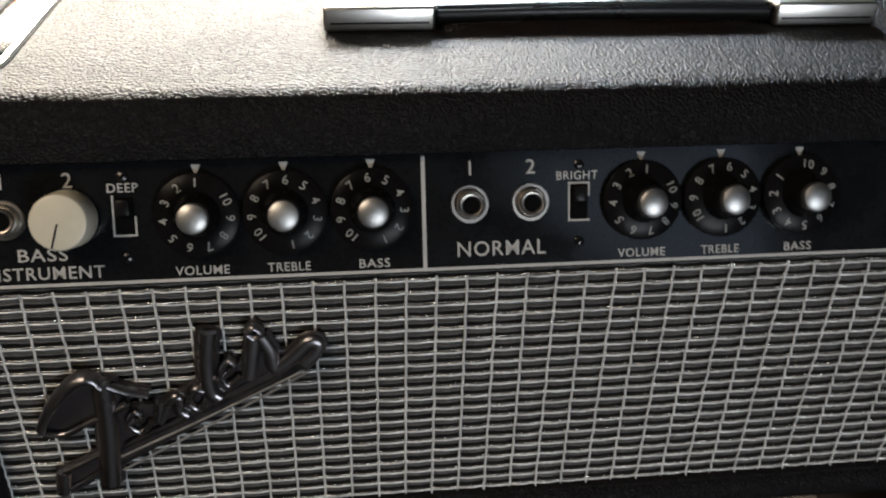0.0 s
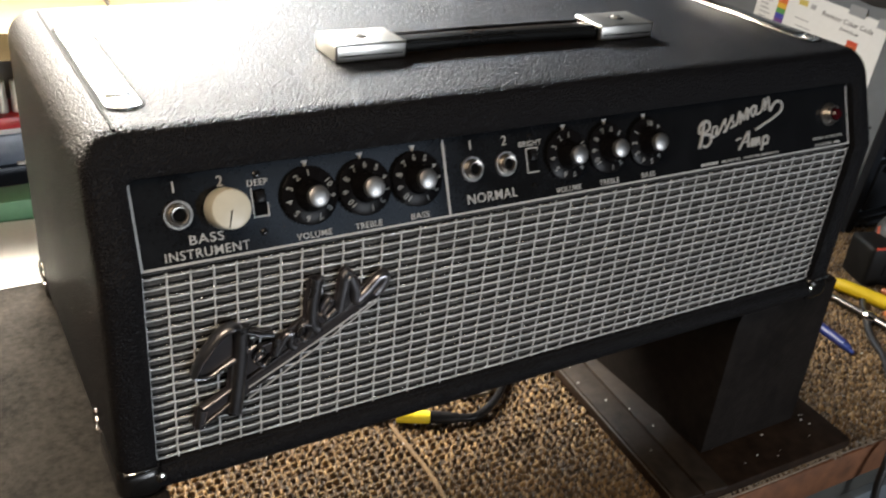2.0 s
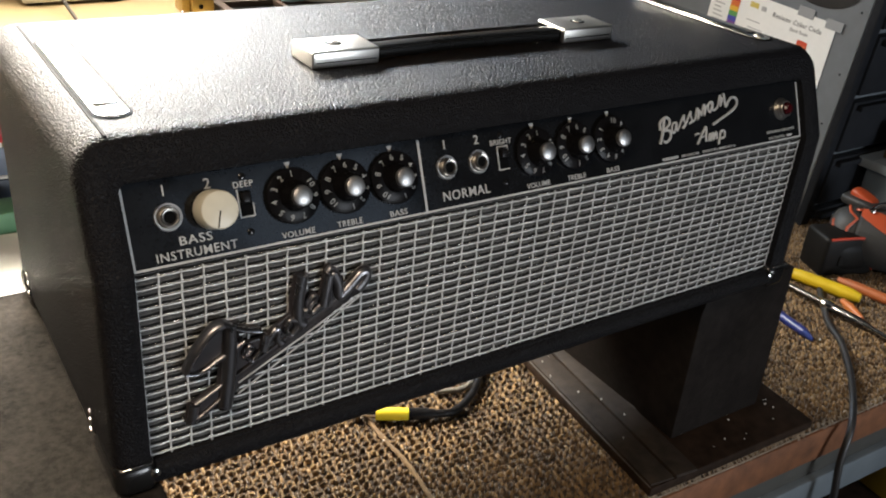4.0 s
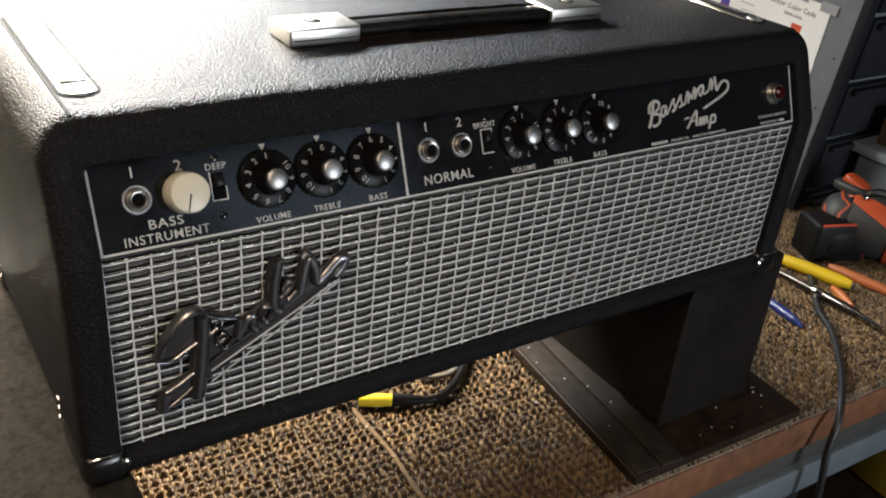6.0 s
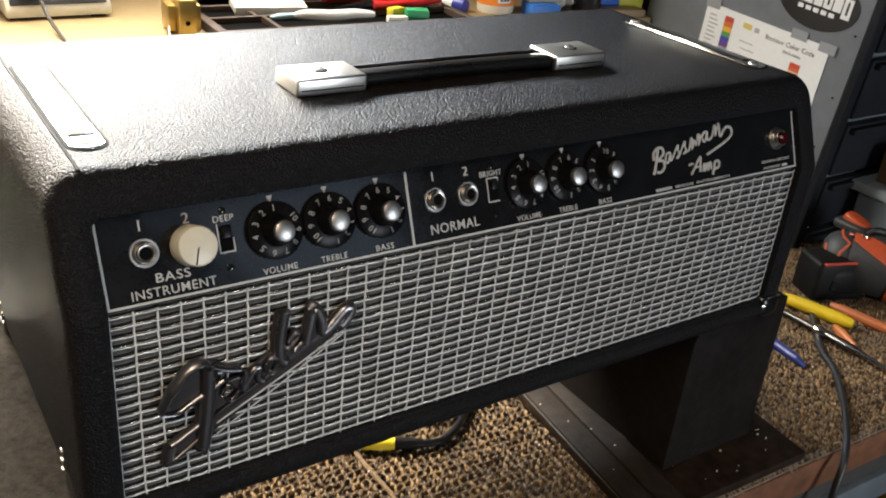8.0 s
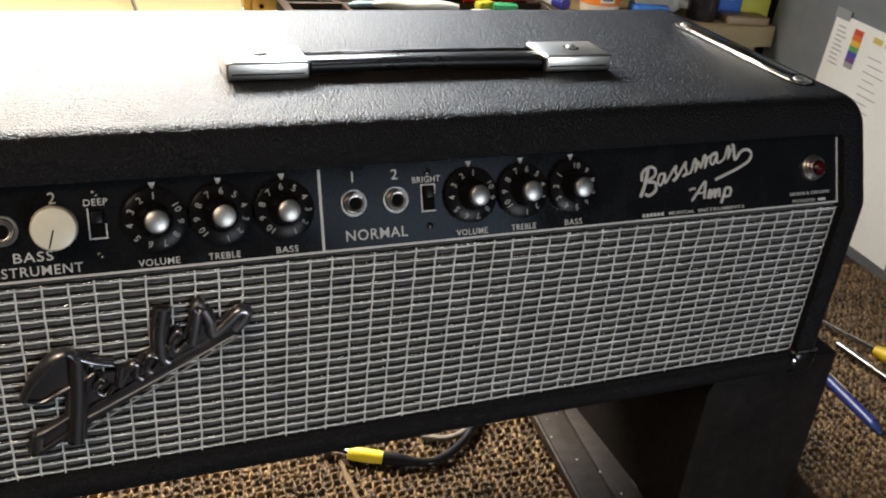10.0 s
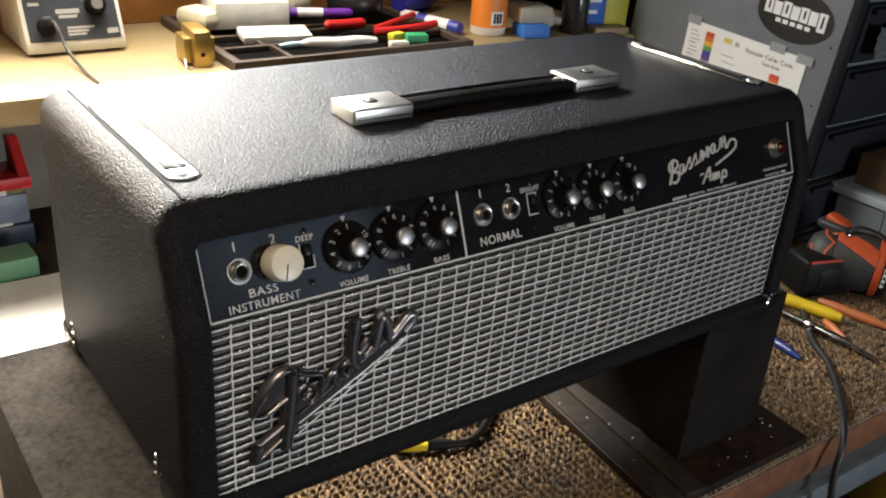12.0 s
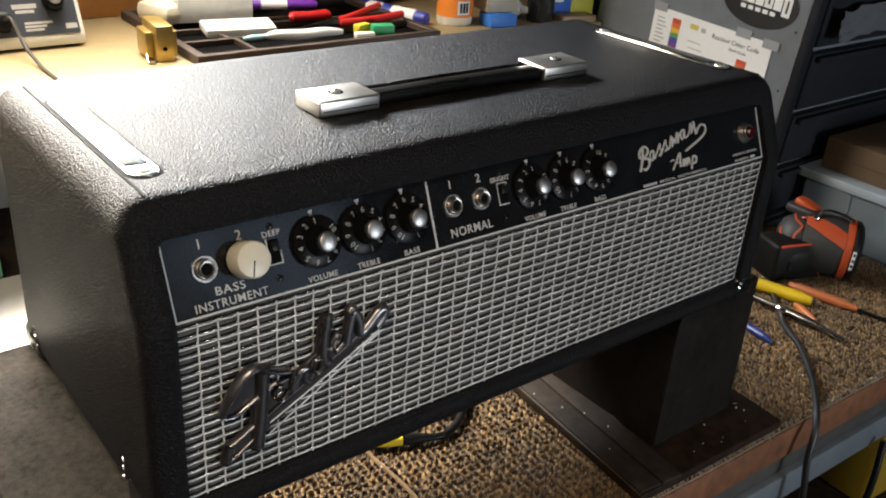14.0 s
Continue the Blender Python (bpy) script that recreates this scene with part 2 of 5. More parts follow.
def outline(x0, x1, z0, z1, r, n=8):
    """Front outline, anticlockwise from the lower right corner, with stations where the front bends."""
    out = []
    q = r * 1.35
    for cx, cz, a0, r in ((x1 - r, z0 + r, -90, r), (x1 - q, z1 - q, 0, q), (x0 + q, z1 - q, 90, q), (x0 + r, z0 + r, 180, r)):
        arc = [(cx + r * math.cos(radians(a0 + 90 * k / n)), cz + r * math.sin(radians(a0 + 90 * k / n))) for k in range(n + 1)]
        out += arc
        if a0 == -90:
            out += [(x1, z) for z in (0.22, 0.26, 0.297, 0.301, 0.305, 0.33)]
        if a0 == 90:
            out += [(x0, z) for z in (0.33, 0.305, 0.301, 0.297, 0.26, 0.22)]
        if a0 == 0:
            out += [(x1 - r + (x0 - x1 + 2 * r) * k / 12, z1) for k in range(1, 12)]
        if a0 == 180:
            out += [(x0 + r + (x1 - x0 - 2 * r) * k / 12, z0) for k in range(1, 12)]
    return out


AX, AZ0, AZ1 = 0.305, 0.153, 0.371
amp = thing("amplifier_head", "black vinyl covered valve bass amplifier head with silver grille cloth", "amplifier")


def cabinet_shell():
    rings = []

    def ring(ix, ib, it, r, off, back=None):
        pts = outline(-AX + ix, AX - ix, AZ0 + ib, AZ1 - it, r)
        rings.append([(x, (front_y(z) + off) if back is None else back, z) for x, z in pts])

    ring(0.010, 0.010, 0.010, 0.010, 0, back=0.267)
    ring(0.003, 0.003, 0.003, 0.013, 0, back=0.2645)
    ring(0, 0, 0, 0.015, 0, back=0.257)
    ring(0, 0, 0, 0.015, 0.0095)
    ring(0.0010, 0.001, 0.0006, 0.0145, 0.0055)
    ring(0.0034, 0.003, 0.0022, 0.013, 0.0022)
    ring(0.0072, 0.006, 0.0056, 0.010, 0.0006)
    ring(0.013, 0.009, 0.012, 0.008, 0.0)
    ring(0.018, 0.013, 0.019, 0.006, 0.0005)
    ring(0.0212, 0.0155, 0.0240, 0.004, 0.0024)
    ring(0.0222, 0.0172, 0.0255, 0.003, 0.006)
    ring(0.0222, 0.0172, 0.0255, 0.003, 0.030)
    bm = bmesh.new()
    vs = [[bm.verts.new(p) for p in r] for r in rings]
    n = len(vs[0])
    for a, b in zip(vs, vs[1:]):
        for k in range(n):
            bm.faces.new((a[k], a[(k + 1) % n], b[(k + 1) % n], b[k]))
    bm.faces.new(vs[0][::-1])
    bm.faces.new(vs[-1])
    bmesh.ops.recalc_face_normals(bm, faces=bm.faces)
    return bm


part("cabinet", cabinet_shell(), TOLEX, amp, "black pebbled vinyl covering")

# The slanted control panel has its own axes: u along the amplifier, v up the slant, w out of it.
PM = Matrix.Translation((0, 0, 0.300)) @ Matrix.Rotation(math.atan2(0.0433, 0.0185), 4, "X")
part("control_panel", box(-0.2828, 0.2828, -0.0008, 0.0488, -0.003, 0.0, 0.0004, 1, m=PM), PANEL, amp, "glossy black metal control panel with white lettering")

# lines and lettering printed on the panel
def printed(u0, u1, v0, v1, name="line"):
    return part(name, box(u0, u1, v0, v1, 0.0, 0.0003, m=PM), WHITE_INK, amp, smooth=False)


def words(text, u, v, size, width=None, turn=0.0, w=0.0003):
    return text_mesh(text, size, WHITE_INK, amp, PM @ Matrix.Translation((u, v, w)) @ Matrix.Rotation(radians(turn), 4, "Z"), width)


printed(-0.2826, 0.2826, 0.0, 0.0013, "border_line")
printed(-0.2826, -0.2812, 0.0013, 0.0465, "border_line")
printed(0.2812, 0.2826, 0.0013, 0.0465, "border_line")
printed(-0.0956, -0.0940, 0.0013, 0.0475, "divider_line")
words("1", -0.2595, 0.0420, 0.0060)
words("2", -0.2345, 0.0420, 0.0060)
words("BASS", -0.2458, 0.0128, 0.0050, 0.0188)
words("INSTRUMENT", -0.2460, 0.0055, 0.0050, 0.0465)
words("DEEP", -0.2137, 0.0384, 0.0036, 0.0118)
words("1", -0.0755, 0.0420, 0.0060)
words("2", -0.0502, 0.0420, 0.0060)
words("NORMAL", -0.0626, 0.0085, 0.0062, 0.0372)
words("BRIGHT", -0.0305, 0.0378, 0.0036, 0.0175)
KNOBS = ((-0.1852, 1.0, "VOLUME", 0.0213), (-0.1508, 6.1, "TREBLE", 0.0172), (-0.1161, 5.8, "BASS", 0.0125), (-0.0031, 1.15, "VOLUME", 0.0205), (0.0316, 6.3, "TREBLE", 0.0168), (0.0666, 10.3, "BASS", 0.0122))
for u, val, text, wid in KNOBS:
    words(text, u + 0.0005, 0.0043, 0.0036, wid)
    tri = bmesh.new()
    vs = [tri.verts.new((u + a, 0.0468 - b, w)) for w in (0.0, 0.0004) for a, b in ((-0.0019, 0), (0.0019, 0), (0, 0.0046))]
    for f in ((3, 4, 5), (0, 3, 5, 2), (1, 2, 5, 4), (0, 1, 4, 3)):
        tri.faces.new([vs[k] for k in f])
    bmesh.ops.transform(tri, matrix=PM, verts=tri.verts)
    bmesh.ops.recalc_face_normals(tri, faces=tri.faces)
    part("pointer_mark", tri, WHITE_INK, amp, smooth=False)


def knob(u, val):
    base = PM @ Matrix.Translation((u, 0.0268, 0.0))
    k = part("control_knob", lathe([(0.0, 0.0015), (0.0155, 0.0015), (0.0168, 0.0024), (0.0168, 0.0034), (0.0160, 0.0038), (0.0096, 0.0050), (0.0, 0.0050)], 40, base), KNOB, amp, "black skirted knob with white numerals")
    g = bmesh.new()
    n, prof = 60, ((0.0048, 0.0096), (0.0056, 0.0092), (0.0128, 0.0076), (0.0140, 0.0068), (0.0140, 0.0))
    rows = []
    for z, r in prof:
        rows.append([g.verts.new(((r - (0.0005 if j % 2 and r > 0.008 else 0)) * math.cos(2 * math.pi * j / n), (r - (0.0005 if j % 2 and r > 0.008 else 0)) * math.sin(2 * math.pi * j / n), z)) for j in range(n)] if r else [g.verts.new((0, 0, z))])
    for a, b in zip(rows, rows[1:]):
        for j in range(n):
            q = list(dict.fromkeys([a[j % len(a)], a[(j + 1) % len(a)], b[(j + 1) % len(b)], b[j % len(b)]]))
            g.faces.new(q)
    bmesh.ops.transform(g, matrix=base, verts=g.verts)
    bmesh.ops.recalc_face_normals(g, faces=g.faces)
    part("grip", g, KNOB, k, "fluted black grip")
    part("cap", lathe([(0.0060, 0.0140), (0.0062, 0.0160), (0.0058, 0.0172), (0.0048, 0.0178), (0.0024, 0.0182), (0.0004, 0.0184), (0.0, 0.0184)], 40, base), SPUN, k, "spun aluminium cap")
    for num in range(1, 11):
        ang = 33.0 * (num - val)
        if abs(ang) > 315:
            continue
        m = base @ Matrix.Rotation(radians(ang), 4, "Z") @ Matrix.Translation((0, 0.0131, 0.00435)) @ Matrix.Rotation(radians(-10.6), 4, "X")
        text_mesh(str(num), 0.0037, DIM_INK, k, m, name="numeral")


for u, val, text, wid in KNOBS:
    knob(u, val)


def jack(u):
    base = PM @ Matrix.Translation((u, 0.0272, 0.0))
    j = part("input_jack", lathe([(0.0080, 0.0), (0.0080, 0.0010), (0.0077, 0.0014), (0.0064, 0.0014), (0.0062, 0.0006)], 40, base), NICKEL, amp, "nickel input jack with a round nut")
    part("nut", lathe([(0.0062, 0.0006), (0.0062, 0.0030), (0.0057, 0.0036), (0.0050, 0.0034)], 36, base), NICKEL, j)
    part("sleeve", lathe([(0.0050, 0.0014), (0.0050, 0.0050), (0.0046, 0.0056), (0.0039, 0.0054), (0.0035, 0.0046), (0.0035, -0.004)], 32, base), NICKEL, j)
    part("bore", lathe([(0.0, 0.0036), (0.0034, 0.0036), (0.0034, 0.0)], 24, base), HOLE, j)


for u in (-0.2591, -0.0758, -0.0504):
    jack(u)


def rocker(u, v0, v1, open_side):
    sw = part("slide_switch", box(u - 0.0036, u + 0.0036, v0 + 0.001, v1 - 0.001, -0.001, 0.0008, 0.0003, 1, None, PM), HOLE, amp, "black slide switch in a white outline")
    part("slider", box(u - 0.0026, u + 0.0026, v0 + 0.0085, v1 - 0.0018, 0.0005, 0.0034, 0.0006, 2, None, PM), BLACK, sw)
    part("outline", box(u - 0.0046, u - 0.0039, v0, v1, 0, 0.0003, m=PM), WHITE_INK, sw)
    part("outline", box(u - 0.0039, u + 0.0046, v0, v0 + 0.0008, 0, 0.0003, m=PM), WHITE_INK, sw)
    part("outline", box(u + 0.0039, u + 0.0046, v0 + 0.0008 if open_side < 0 else v1 - 0.006, v0 + 0.008 if open_side < 0 else v1, 0, 0.0003, m=PM), WHITE_INK, sw)
    if open_side > 0:
        part("outline", box(u - 0.0039, u + 0.0039, v1 - 0.0008, v1, 0, 0.0003, m=PM), WHITE_INK, sw)
    for v in (v0 - 0.0085, v1 + 0.0072):
        b = PM @ Matrix.Translation((u, v, 0))
        sc = part("screw", lathe([(0.0022, 0.0), (0.0021, 0.0006), (0.0012, 0.0011), (0.0, 0.0012)], 16, b), CAP_METAL, sw)
        part("slot", box(-0.0016, 0.0016, -0.0003, 0.0003, 0.0009, 0.00125, m=b @ Matrix.Rotation(0.6, 4, "Z")), HOLE, sc)


rocker(-0.2137, 0.0190, 0.0355, -1)
rocker(-0.0297, 0.0186, 0.0350, 1)

# jewel lamp and small print
jb = PM @ Matrix.Translation((0.2600, 0.0262, 0))
jl = part("pilot_lamp", lathe([(0.0092, 0.0), (0.0092, 0.0010), (0.0086, 0.0016), (0.0070, 0.0016)], 36, jb), NICKEL, amp, "nickel pilot lamp bezel with a red jewel")
for r0, h0, h1 in ((0.0078, 0.0008, 0.0036), (0.0067, 0.0030, 0.0062)):
    part("ring", lathe([(r0, h0), (r0, h1 - 0.0006), (r0 - 0.0005, h1), (r0 - 0.0013, h1), (r0 - 0.0014, h1 - 0.0008)], 36, jb), NICKEL, jl)
    part("groove", lathe([(r0 - 0.0013, h1 - 0.0006), (r0 - 0.0013, h1 + 0.0006)], 30, jb), HOLE, jl)
RED_GLASS = mat("red_jewel", (0.045, 0.003, 0.005), 0.16, spec=0.4)
part("jewel", lathe([(0.0053, 0.0050), (0.0050, 0.0076), (0.0036, 0.0094), (0.0, 0.0101)], 12, jb), RED_GLASS, jl, "faceted red jewel", smooth=False)
words("DESIGN & CIRCUITS", 0.2572, 0.0087, 0.0021, 0.0345)
words("PATENTED", 0.2520, 0.0035, 0.0021, 0.0200)
printed(0.2648, 0.2712, 0.0026, 0.0044, "small_print")
for k in range(6):
    printed(0.1184 + k * 0.0029, 0.1184 + k * 0.0029 + 0.0020, 0.0026, 0.0048, "small_print")
words("MUSICAL", 0.1490, 0.0037, 0.0021, 0.0200)
words("INSTRUMENTS", 0.1812, 0.0037, 0.0021, 0.0375)


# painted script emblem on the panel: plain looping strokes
def stroke(pts, r, name, material, parent, m, n=6, flat=1.0, steps=6, taper=False):
    line = smooth_line([m @ Vector((*p, 0.0)) for p in pts], steps)
    k = len(line) - 1
    rad = [r * (0.45 + 0.55 * math.sin(math.pi * (0.12 + 0.80 * i / k))) if taper else r for i in range(k + 1)]
    return part(name, tube(line, rad, n, flat=flat), material, parent)


EM = PM @ Matrix.Translation((0.0, 0.0, 0.0002))
emblem = part("script_emblem", tube(smooth_line([EM @ Vector((*p, 0)) for p in ((0.1236, 0.0345), (0.1218, 0.0275), (0.1196, 0.0210), (0.1172, 0.0160))]), 0.0013, 6), WHITE_INK, amp, "white looping script emblem")
stroke(((0.1186, 0.0262), (0.1192, 0.0318), (0.1240, 0.0350), (0.1285, 0.0340), (0.1288, 0.0296), (0.1232, 0.0258), (0.1284, 0.0248), (0.1290, 0.0198), (0.1240, 0.0166), (0.1208, 0.0178)), 0.0011, "stroke", WHITE_INK, emblem, EM)
wave = []
for k, a in enumerate((0.1318, 0.1412, 0.1490, 0.1570, 0.1648, 0.1735, 0.1838)):
    b = 0.0232 + (a - 0.1318) * 0.265
    if k in (0, 5):
        wave += [(a + 0.0044, b + 0.0070), (a + 0.0008, b + 0.0064), (a - 0.0008, b + 0.0016), (a + 0.0016, b - 0.0004), (a + 0.0050, b + 0.0068), (a + 0.0046, b + 0.0004)]
    elif k in (1, 2):
        wave += [(a + 0.0038, b + 0.0088), (a + 0.0036, b + 0.0056), (a + 0.0046, b + 0.0020), (a + 0.0014, b - 0.0004), (a + 0.0044, b + 0.0008)]
    else:
        wave += [(a, b), (a + 0.0030, b + 0.0076), (a + 0.0044, b + 0.0072), (a + 0.0034, b - 0.0002), (a + 0.0064, b + 0.0066)]
stroke(wave, 0.00082, "stroke", WHITE_INK, emblem, EM, steps=4)
stroke(((0.1902, 0.0458), (0.1918, 0.0452), (0.1928, 0.0360), (0.1970, 0.0402), (0.2018, 0.0424), (0.2062, 0.0402), (0.2050, 0.0350), (0.1966, 0.0305), (0.1860, 0.0268), (0.1762, 0.0234)), 0.0011, "stroke", WHITE_INK, emblem, EM)
stroke(((0.1552, 0.0176), (0.1580, 0.0186), (0.1602, 0.0184)), 0.0008, "stroke", WHITE_INK, emblem, EM)
stroke(((0.1572, 0.0104), (0.1620, 0.0160), (0.1682, 0.0228), (0.1678, 0.0170), (0.1672, 0.0112)), 0.0010, "stroke", WHITE_INK, emblem, EM, steps=5)
stroke(((0.1606, 0.0150), (0.1640, 0.0152), (0.1676, 0.0158)), 0.0006, "stroke", WHITE_INK, emblem, EM)
stroke(((0.1700, 0.0112), (0.1716, 0.0164), (0.1728, 0.0158), (0.1722, 0.0112), (0.1750, 0.0166), (0.1762, 0.0158), (0.1756, 0.0114), (0.1786, 0.0168), (0.1798, 0.0160), (0.1794, 0.0114)), 0.0009, "stroke", WHITE_INK, emblem, EM, steps=5)
stroke(((0.1808, 0.0072), (0.1830, 0.0124), (0.1848, 0.0170), (0.1888, 0.0166), (0.1880, 0.0122), (0.1836, 0.0116)), 0.0010, "stroke", WHITE_INK, emblem, EM)

# cream knob standing in the second jack
cb = PM @ Matrix.Translation((-0.2345, 0.0272, 0))
ck = thing("cream_knob", "cream plastic pointer knob pushed onto the second input", "knob")
part("body", lathe([(0.0, 0.0020), (0.0112, 0.0020), (0.0115, 0.0030), (0.0110, 0.0150), (0.0104, 0.0164), (0.0094, 0.0168), (0.0, 0.0168)], 44, cb), CREAM, ck)
part("pointer", box(-0.00035, 0.00035, -0.0100, -0.0005, 0.0160, 0.0170, m=cb @ Matrix.Rotation(radians(-16), 4, "Z")), HOLE, ck, "dark pointer line")

# ---- grille cloth: woven threads ----
gx, gz0, gz1 = 0.2828, 0.1690, 0.2978
part("grille_board", box(-gx, gx, 0.0030, 0.008, gz0 - 0.004, gz1 + 0.001), CLOTH, amp, "dark grille cloth ground")


part("grille_lip", box(-gx - 0.001, gx + 0.001, -0.0032, 0.004, 0.1650, 0.1712, 0.0010, 2), TOLEX, amp, "black vinyl lip below the grille")


def threads(lines, r, n, flat):
    """Many thin bars as one mesh; lines is a list of point arrays of one length."""
    verts, faces = [], []
    for pts in lines:
        pts = np.asarray(pts)
        base = len(verts)
        d = np.gradient(pts, axis=0)
        d /= np.linalg.norm(d, axis=1)[:, None]
        side = np.cross(d, (0, 1, 0))
        side /= np.linalg.norm(side, axis=1)[:, None]
        for k in range(len(pts)):
            for j in range(n):
                a = 2 * math.pi * j / n
                verts.append(pts[k] + r * (math.cos(a) * side[k] + flat * math.sin(a) * np.array((0, 1, 0))))
        for k in range(len(pts) - 1):
            for j in range(n):
                p, q = base + k * n + j, base + k * n + (j + 1) % n
                faces.append((p, q, q + n, p + n))
    me = bpy.data.meshes.new("threads")
    me.from_pydata([tuple(v) for v in verts], [], faces)
    me.polygons.foreach_set("use_smooth", [True] * len(me.polygons))
    return me


rng = np.random.default_rng(4)
COLS, ROWS_ = 44, 20
px, pz = (2 * gx - 0.0006) / COLS, (gz1 - gz0) / ROWS_
vert_lines, silver_lines, lustre_lines, cord_lines = [], [], [], []
zz = np.linspace(gz0 - 0.001, gz1 - 0.0008, ROWS_ * 4 + 1)
for c in range(COLS + 1):
    x = -gx + 0.0003 + c * px
    wob = 0.00014 * np.sin(zz * 300 + c) + rng.normal(0, 0.00005, len(zz))
    vert_lines.append(np.stack([x + wob, 0.0002 - 0.0004 * np.cos(np.arange(len(zz)) * math.pi / 2 + c * math.pi), zz], 1))
xx = np.linspace(-gx, gx, COLS * 6 + 1)
for r_ in range(-1, ROWS_):
    z = gz0 + 0.0035 + r_ * pz
    arch = np.abs(np.sin(math.pi * (xx + gx) / px))
    wav = 0.00030 * arch + 0.00010 * np.sin(xx * 47 + r_ * 1.7) + rng.normal(0, 0.00010, len(xx))
    silver_lines.append(np.stack([xx, 0.0008 - 0.0009 * arch, z + wav], 1))
    lustre_lines.append(np.stack([xx, 0.0006 - 0.0008 * arch, z + 0.0013 + 0.8 * wav[::-1]], 1))
    for off in (0.0027, 0.0039, 0.0051):
        cord_lines.append(np.stack([xx, 0.0026 - 0.0008 * arch, z + off + 0.7 * wav + 0.00012 * np.sin(xx * 260 + r_)], 1))
for nm, ls, rr, nn, fl, mt, lb in (("upright_weave", vert_lines, 0.00058, 6, 0.6, UPRIGHT, "pale upright threads"), ("cross_weave", silver_lines, 0.00043, 5, 0.8, PALE, "pale cross threads"), ("lustre_weave", lustre_lines, 0.00035, 4, 1.0, SILVER, "glinting silver cross threads"), ("cord_weave", cord_lines, 0.00050, 5, 0.8, CORD, "brown cords")):
    me = threads(ls, rr, nn, fl)
    me.materials.append(mt)
    o = new(nm, me)
    o.parent = amp
    tagged(o, lb, kind="stuff")

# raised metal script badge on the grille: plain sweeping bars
BM_ = Matrix.Translation((0, -0.0050, 0)) @ Matrix.Rotation(radians(90), 4, "X")
badge = part("script_badge", tube(smooth_line([BM_ @ Vector((*p, 0)) for p in ((-0.2598, 0.2312), (-0.2540, 0.2425), (-0.2435, 0.2550), (-0.2352, 0.2578), (-0.2312, 0.2530))]), [0.0040] * 8 + [0.0046] * 8 + [0.0046] * 8 + [0.0038] * 9, 12, flat=0.6), BADGE, amp, "raised smoked chrome script badge with a double underline")
for pts, r in ((((-0.2310, 0.2560), (-0.2318, 0.2400), (-0.2336, 0.2200), (-0.2366, 0.1965)), 0.0042),
               (((-0.2600, 0.2292), (-0.2510, 0.2277), (-0.2400, 0.2332), (-0.2228, 0.2420)), 0.0018),
               (((-0.2330, 0.2558), (-0.2230, 0.2500), (-0.2128, 0.2468)), 0.0022),
               (((-0.2240, 0.2306), (-0.2182, 0.2345), (-0.2196, 0.2378), (-0.2232, 0.2322), (-0.2186, 0.2268), (-0.2132, 0.2322)), 0.0017),
               (((-0.2088, 0.2428), (-0.2098, 0.2370), (-0.2106, 0.2312), (-0.2048, 0.2414), (-0.2008, 0.2436), (-0.2014, 0.2366), (-0.1984, 0.2330)), 0.0018),
               (((-0.1890, 0.2476), (-0.1936, 0.2486), (-0.1962, 0.2420), (-0.1924, 0.2380), (-0.1876, 0.2450)), 0.0018),
               (((-0.1850, 0.2782), (-0.1874, 0.2620), (-0.1874, 0.2470), (-0.1842, 0.2424)), 0.0034),
               (((-0.1832, 0.2524), (-0.1764, 0.2592), (-0.1778, 0.2626), (-0.1816, 0.2564), (-0.1790, 0.2502), (-0.1734, 0.2548)), 0.0017),
               (((-0.1694, 0.2768), (-0.1664, 0.2794), (-0.1636, 0.2764), (-0.1664, 0.2740), (-0.1690, 0.2762)), 0.0019),
               (((-0.1668, 0.2742), (-0.1688, 0.2620), (-0.1704, 0.2528)), 0.0026),
               (((-0.1640, 0.2746), (-0.1604, 0.2660), (-0.1590, 0.2572), (-0.1520, 0.2622), (-0.1446, 0.2696), (-0.1404, 0.2690), (-0.1420, 0.2642), (-0.1468, 0.2588)), 0.0025),
               (((-0.2552, 0.2056), (-0.2480, 0.2090), (-0.2374, 0.2150)), 0.0012), (((-0.2575, 0.1924), (-0.2460, 0.1998), (-0.2372, 0.2062)), 0.0011), (((-0.2552, 0.2050), (-0.2566, 0.1985), (-0.2577, 0.1922)), 0.0024)):
    stroke(pts, r * (1.3 if r < 0.003 else 1.1), "bar", BADGE, badge, BM_, n=12, flat=0.7)
    stroke(pts, r * 1.25 + 0.0010, "bar_base", SMOKE, badge, BM_ @ Matrix.Translation((0, 0, -0.0026)), n=8, flat=0.45)
for a, b in (((-0.2285, 0.2149), (-0.1472, 0.2572)), ((-0.2290, 0.2068), (-0.1452, 0.2566))):
    stroke((a, ((a[0] + b[0]) / 2, (a[1] + b[1]) / 2 - 0.0006), b), 0.00052, "underline_bar", UNDERLINE, badge, BM_ @ Matrix.Translation((0, 0, 0.0030)), n=8)


def relief(pts, y0, y1, bevel=0.0008):
    """A flat shape in the plane of the grille, from depth y0 to y1, with softened edges."""
    bm = bmesh.new()
    rings = [[bm.verts.new((x, y, z)) for x, z in pts] for y in (y0, y1)]
    bm.faces.new(rings[0])
    bm.faces.new(rings[1][::-1])
    n = len(pts)
    for k in range(n):
        bm.faces.new((rings[0][k], rings[1][k], rings[1][(k + 1) % n], rings[0][(k + 1) % n]))
    bmesh.ops.recalc_face_normals(bm, faces=bm.faces)
    bmesh.ops.bevel(bm, geom=[e for e in bm.edges if all(abs(v.co.y - y0) < 1e-7 for v in e.verts)], offset=bevel, segments=2, profile=0.5, affect="EDGES")
    return bm


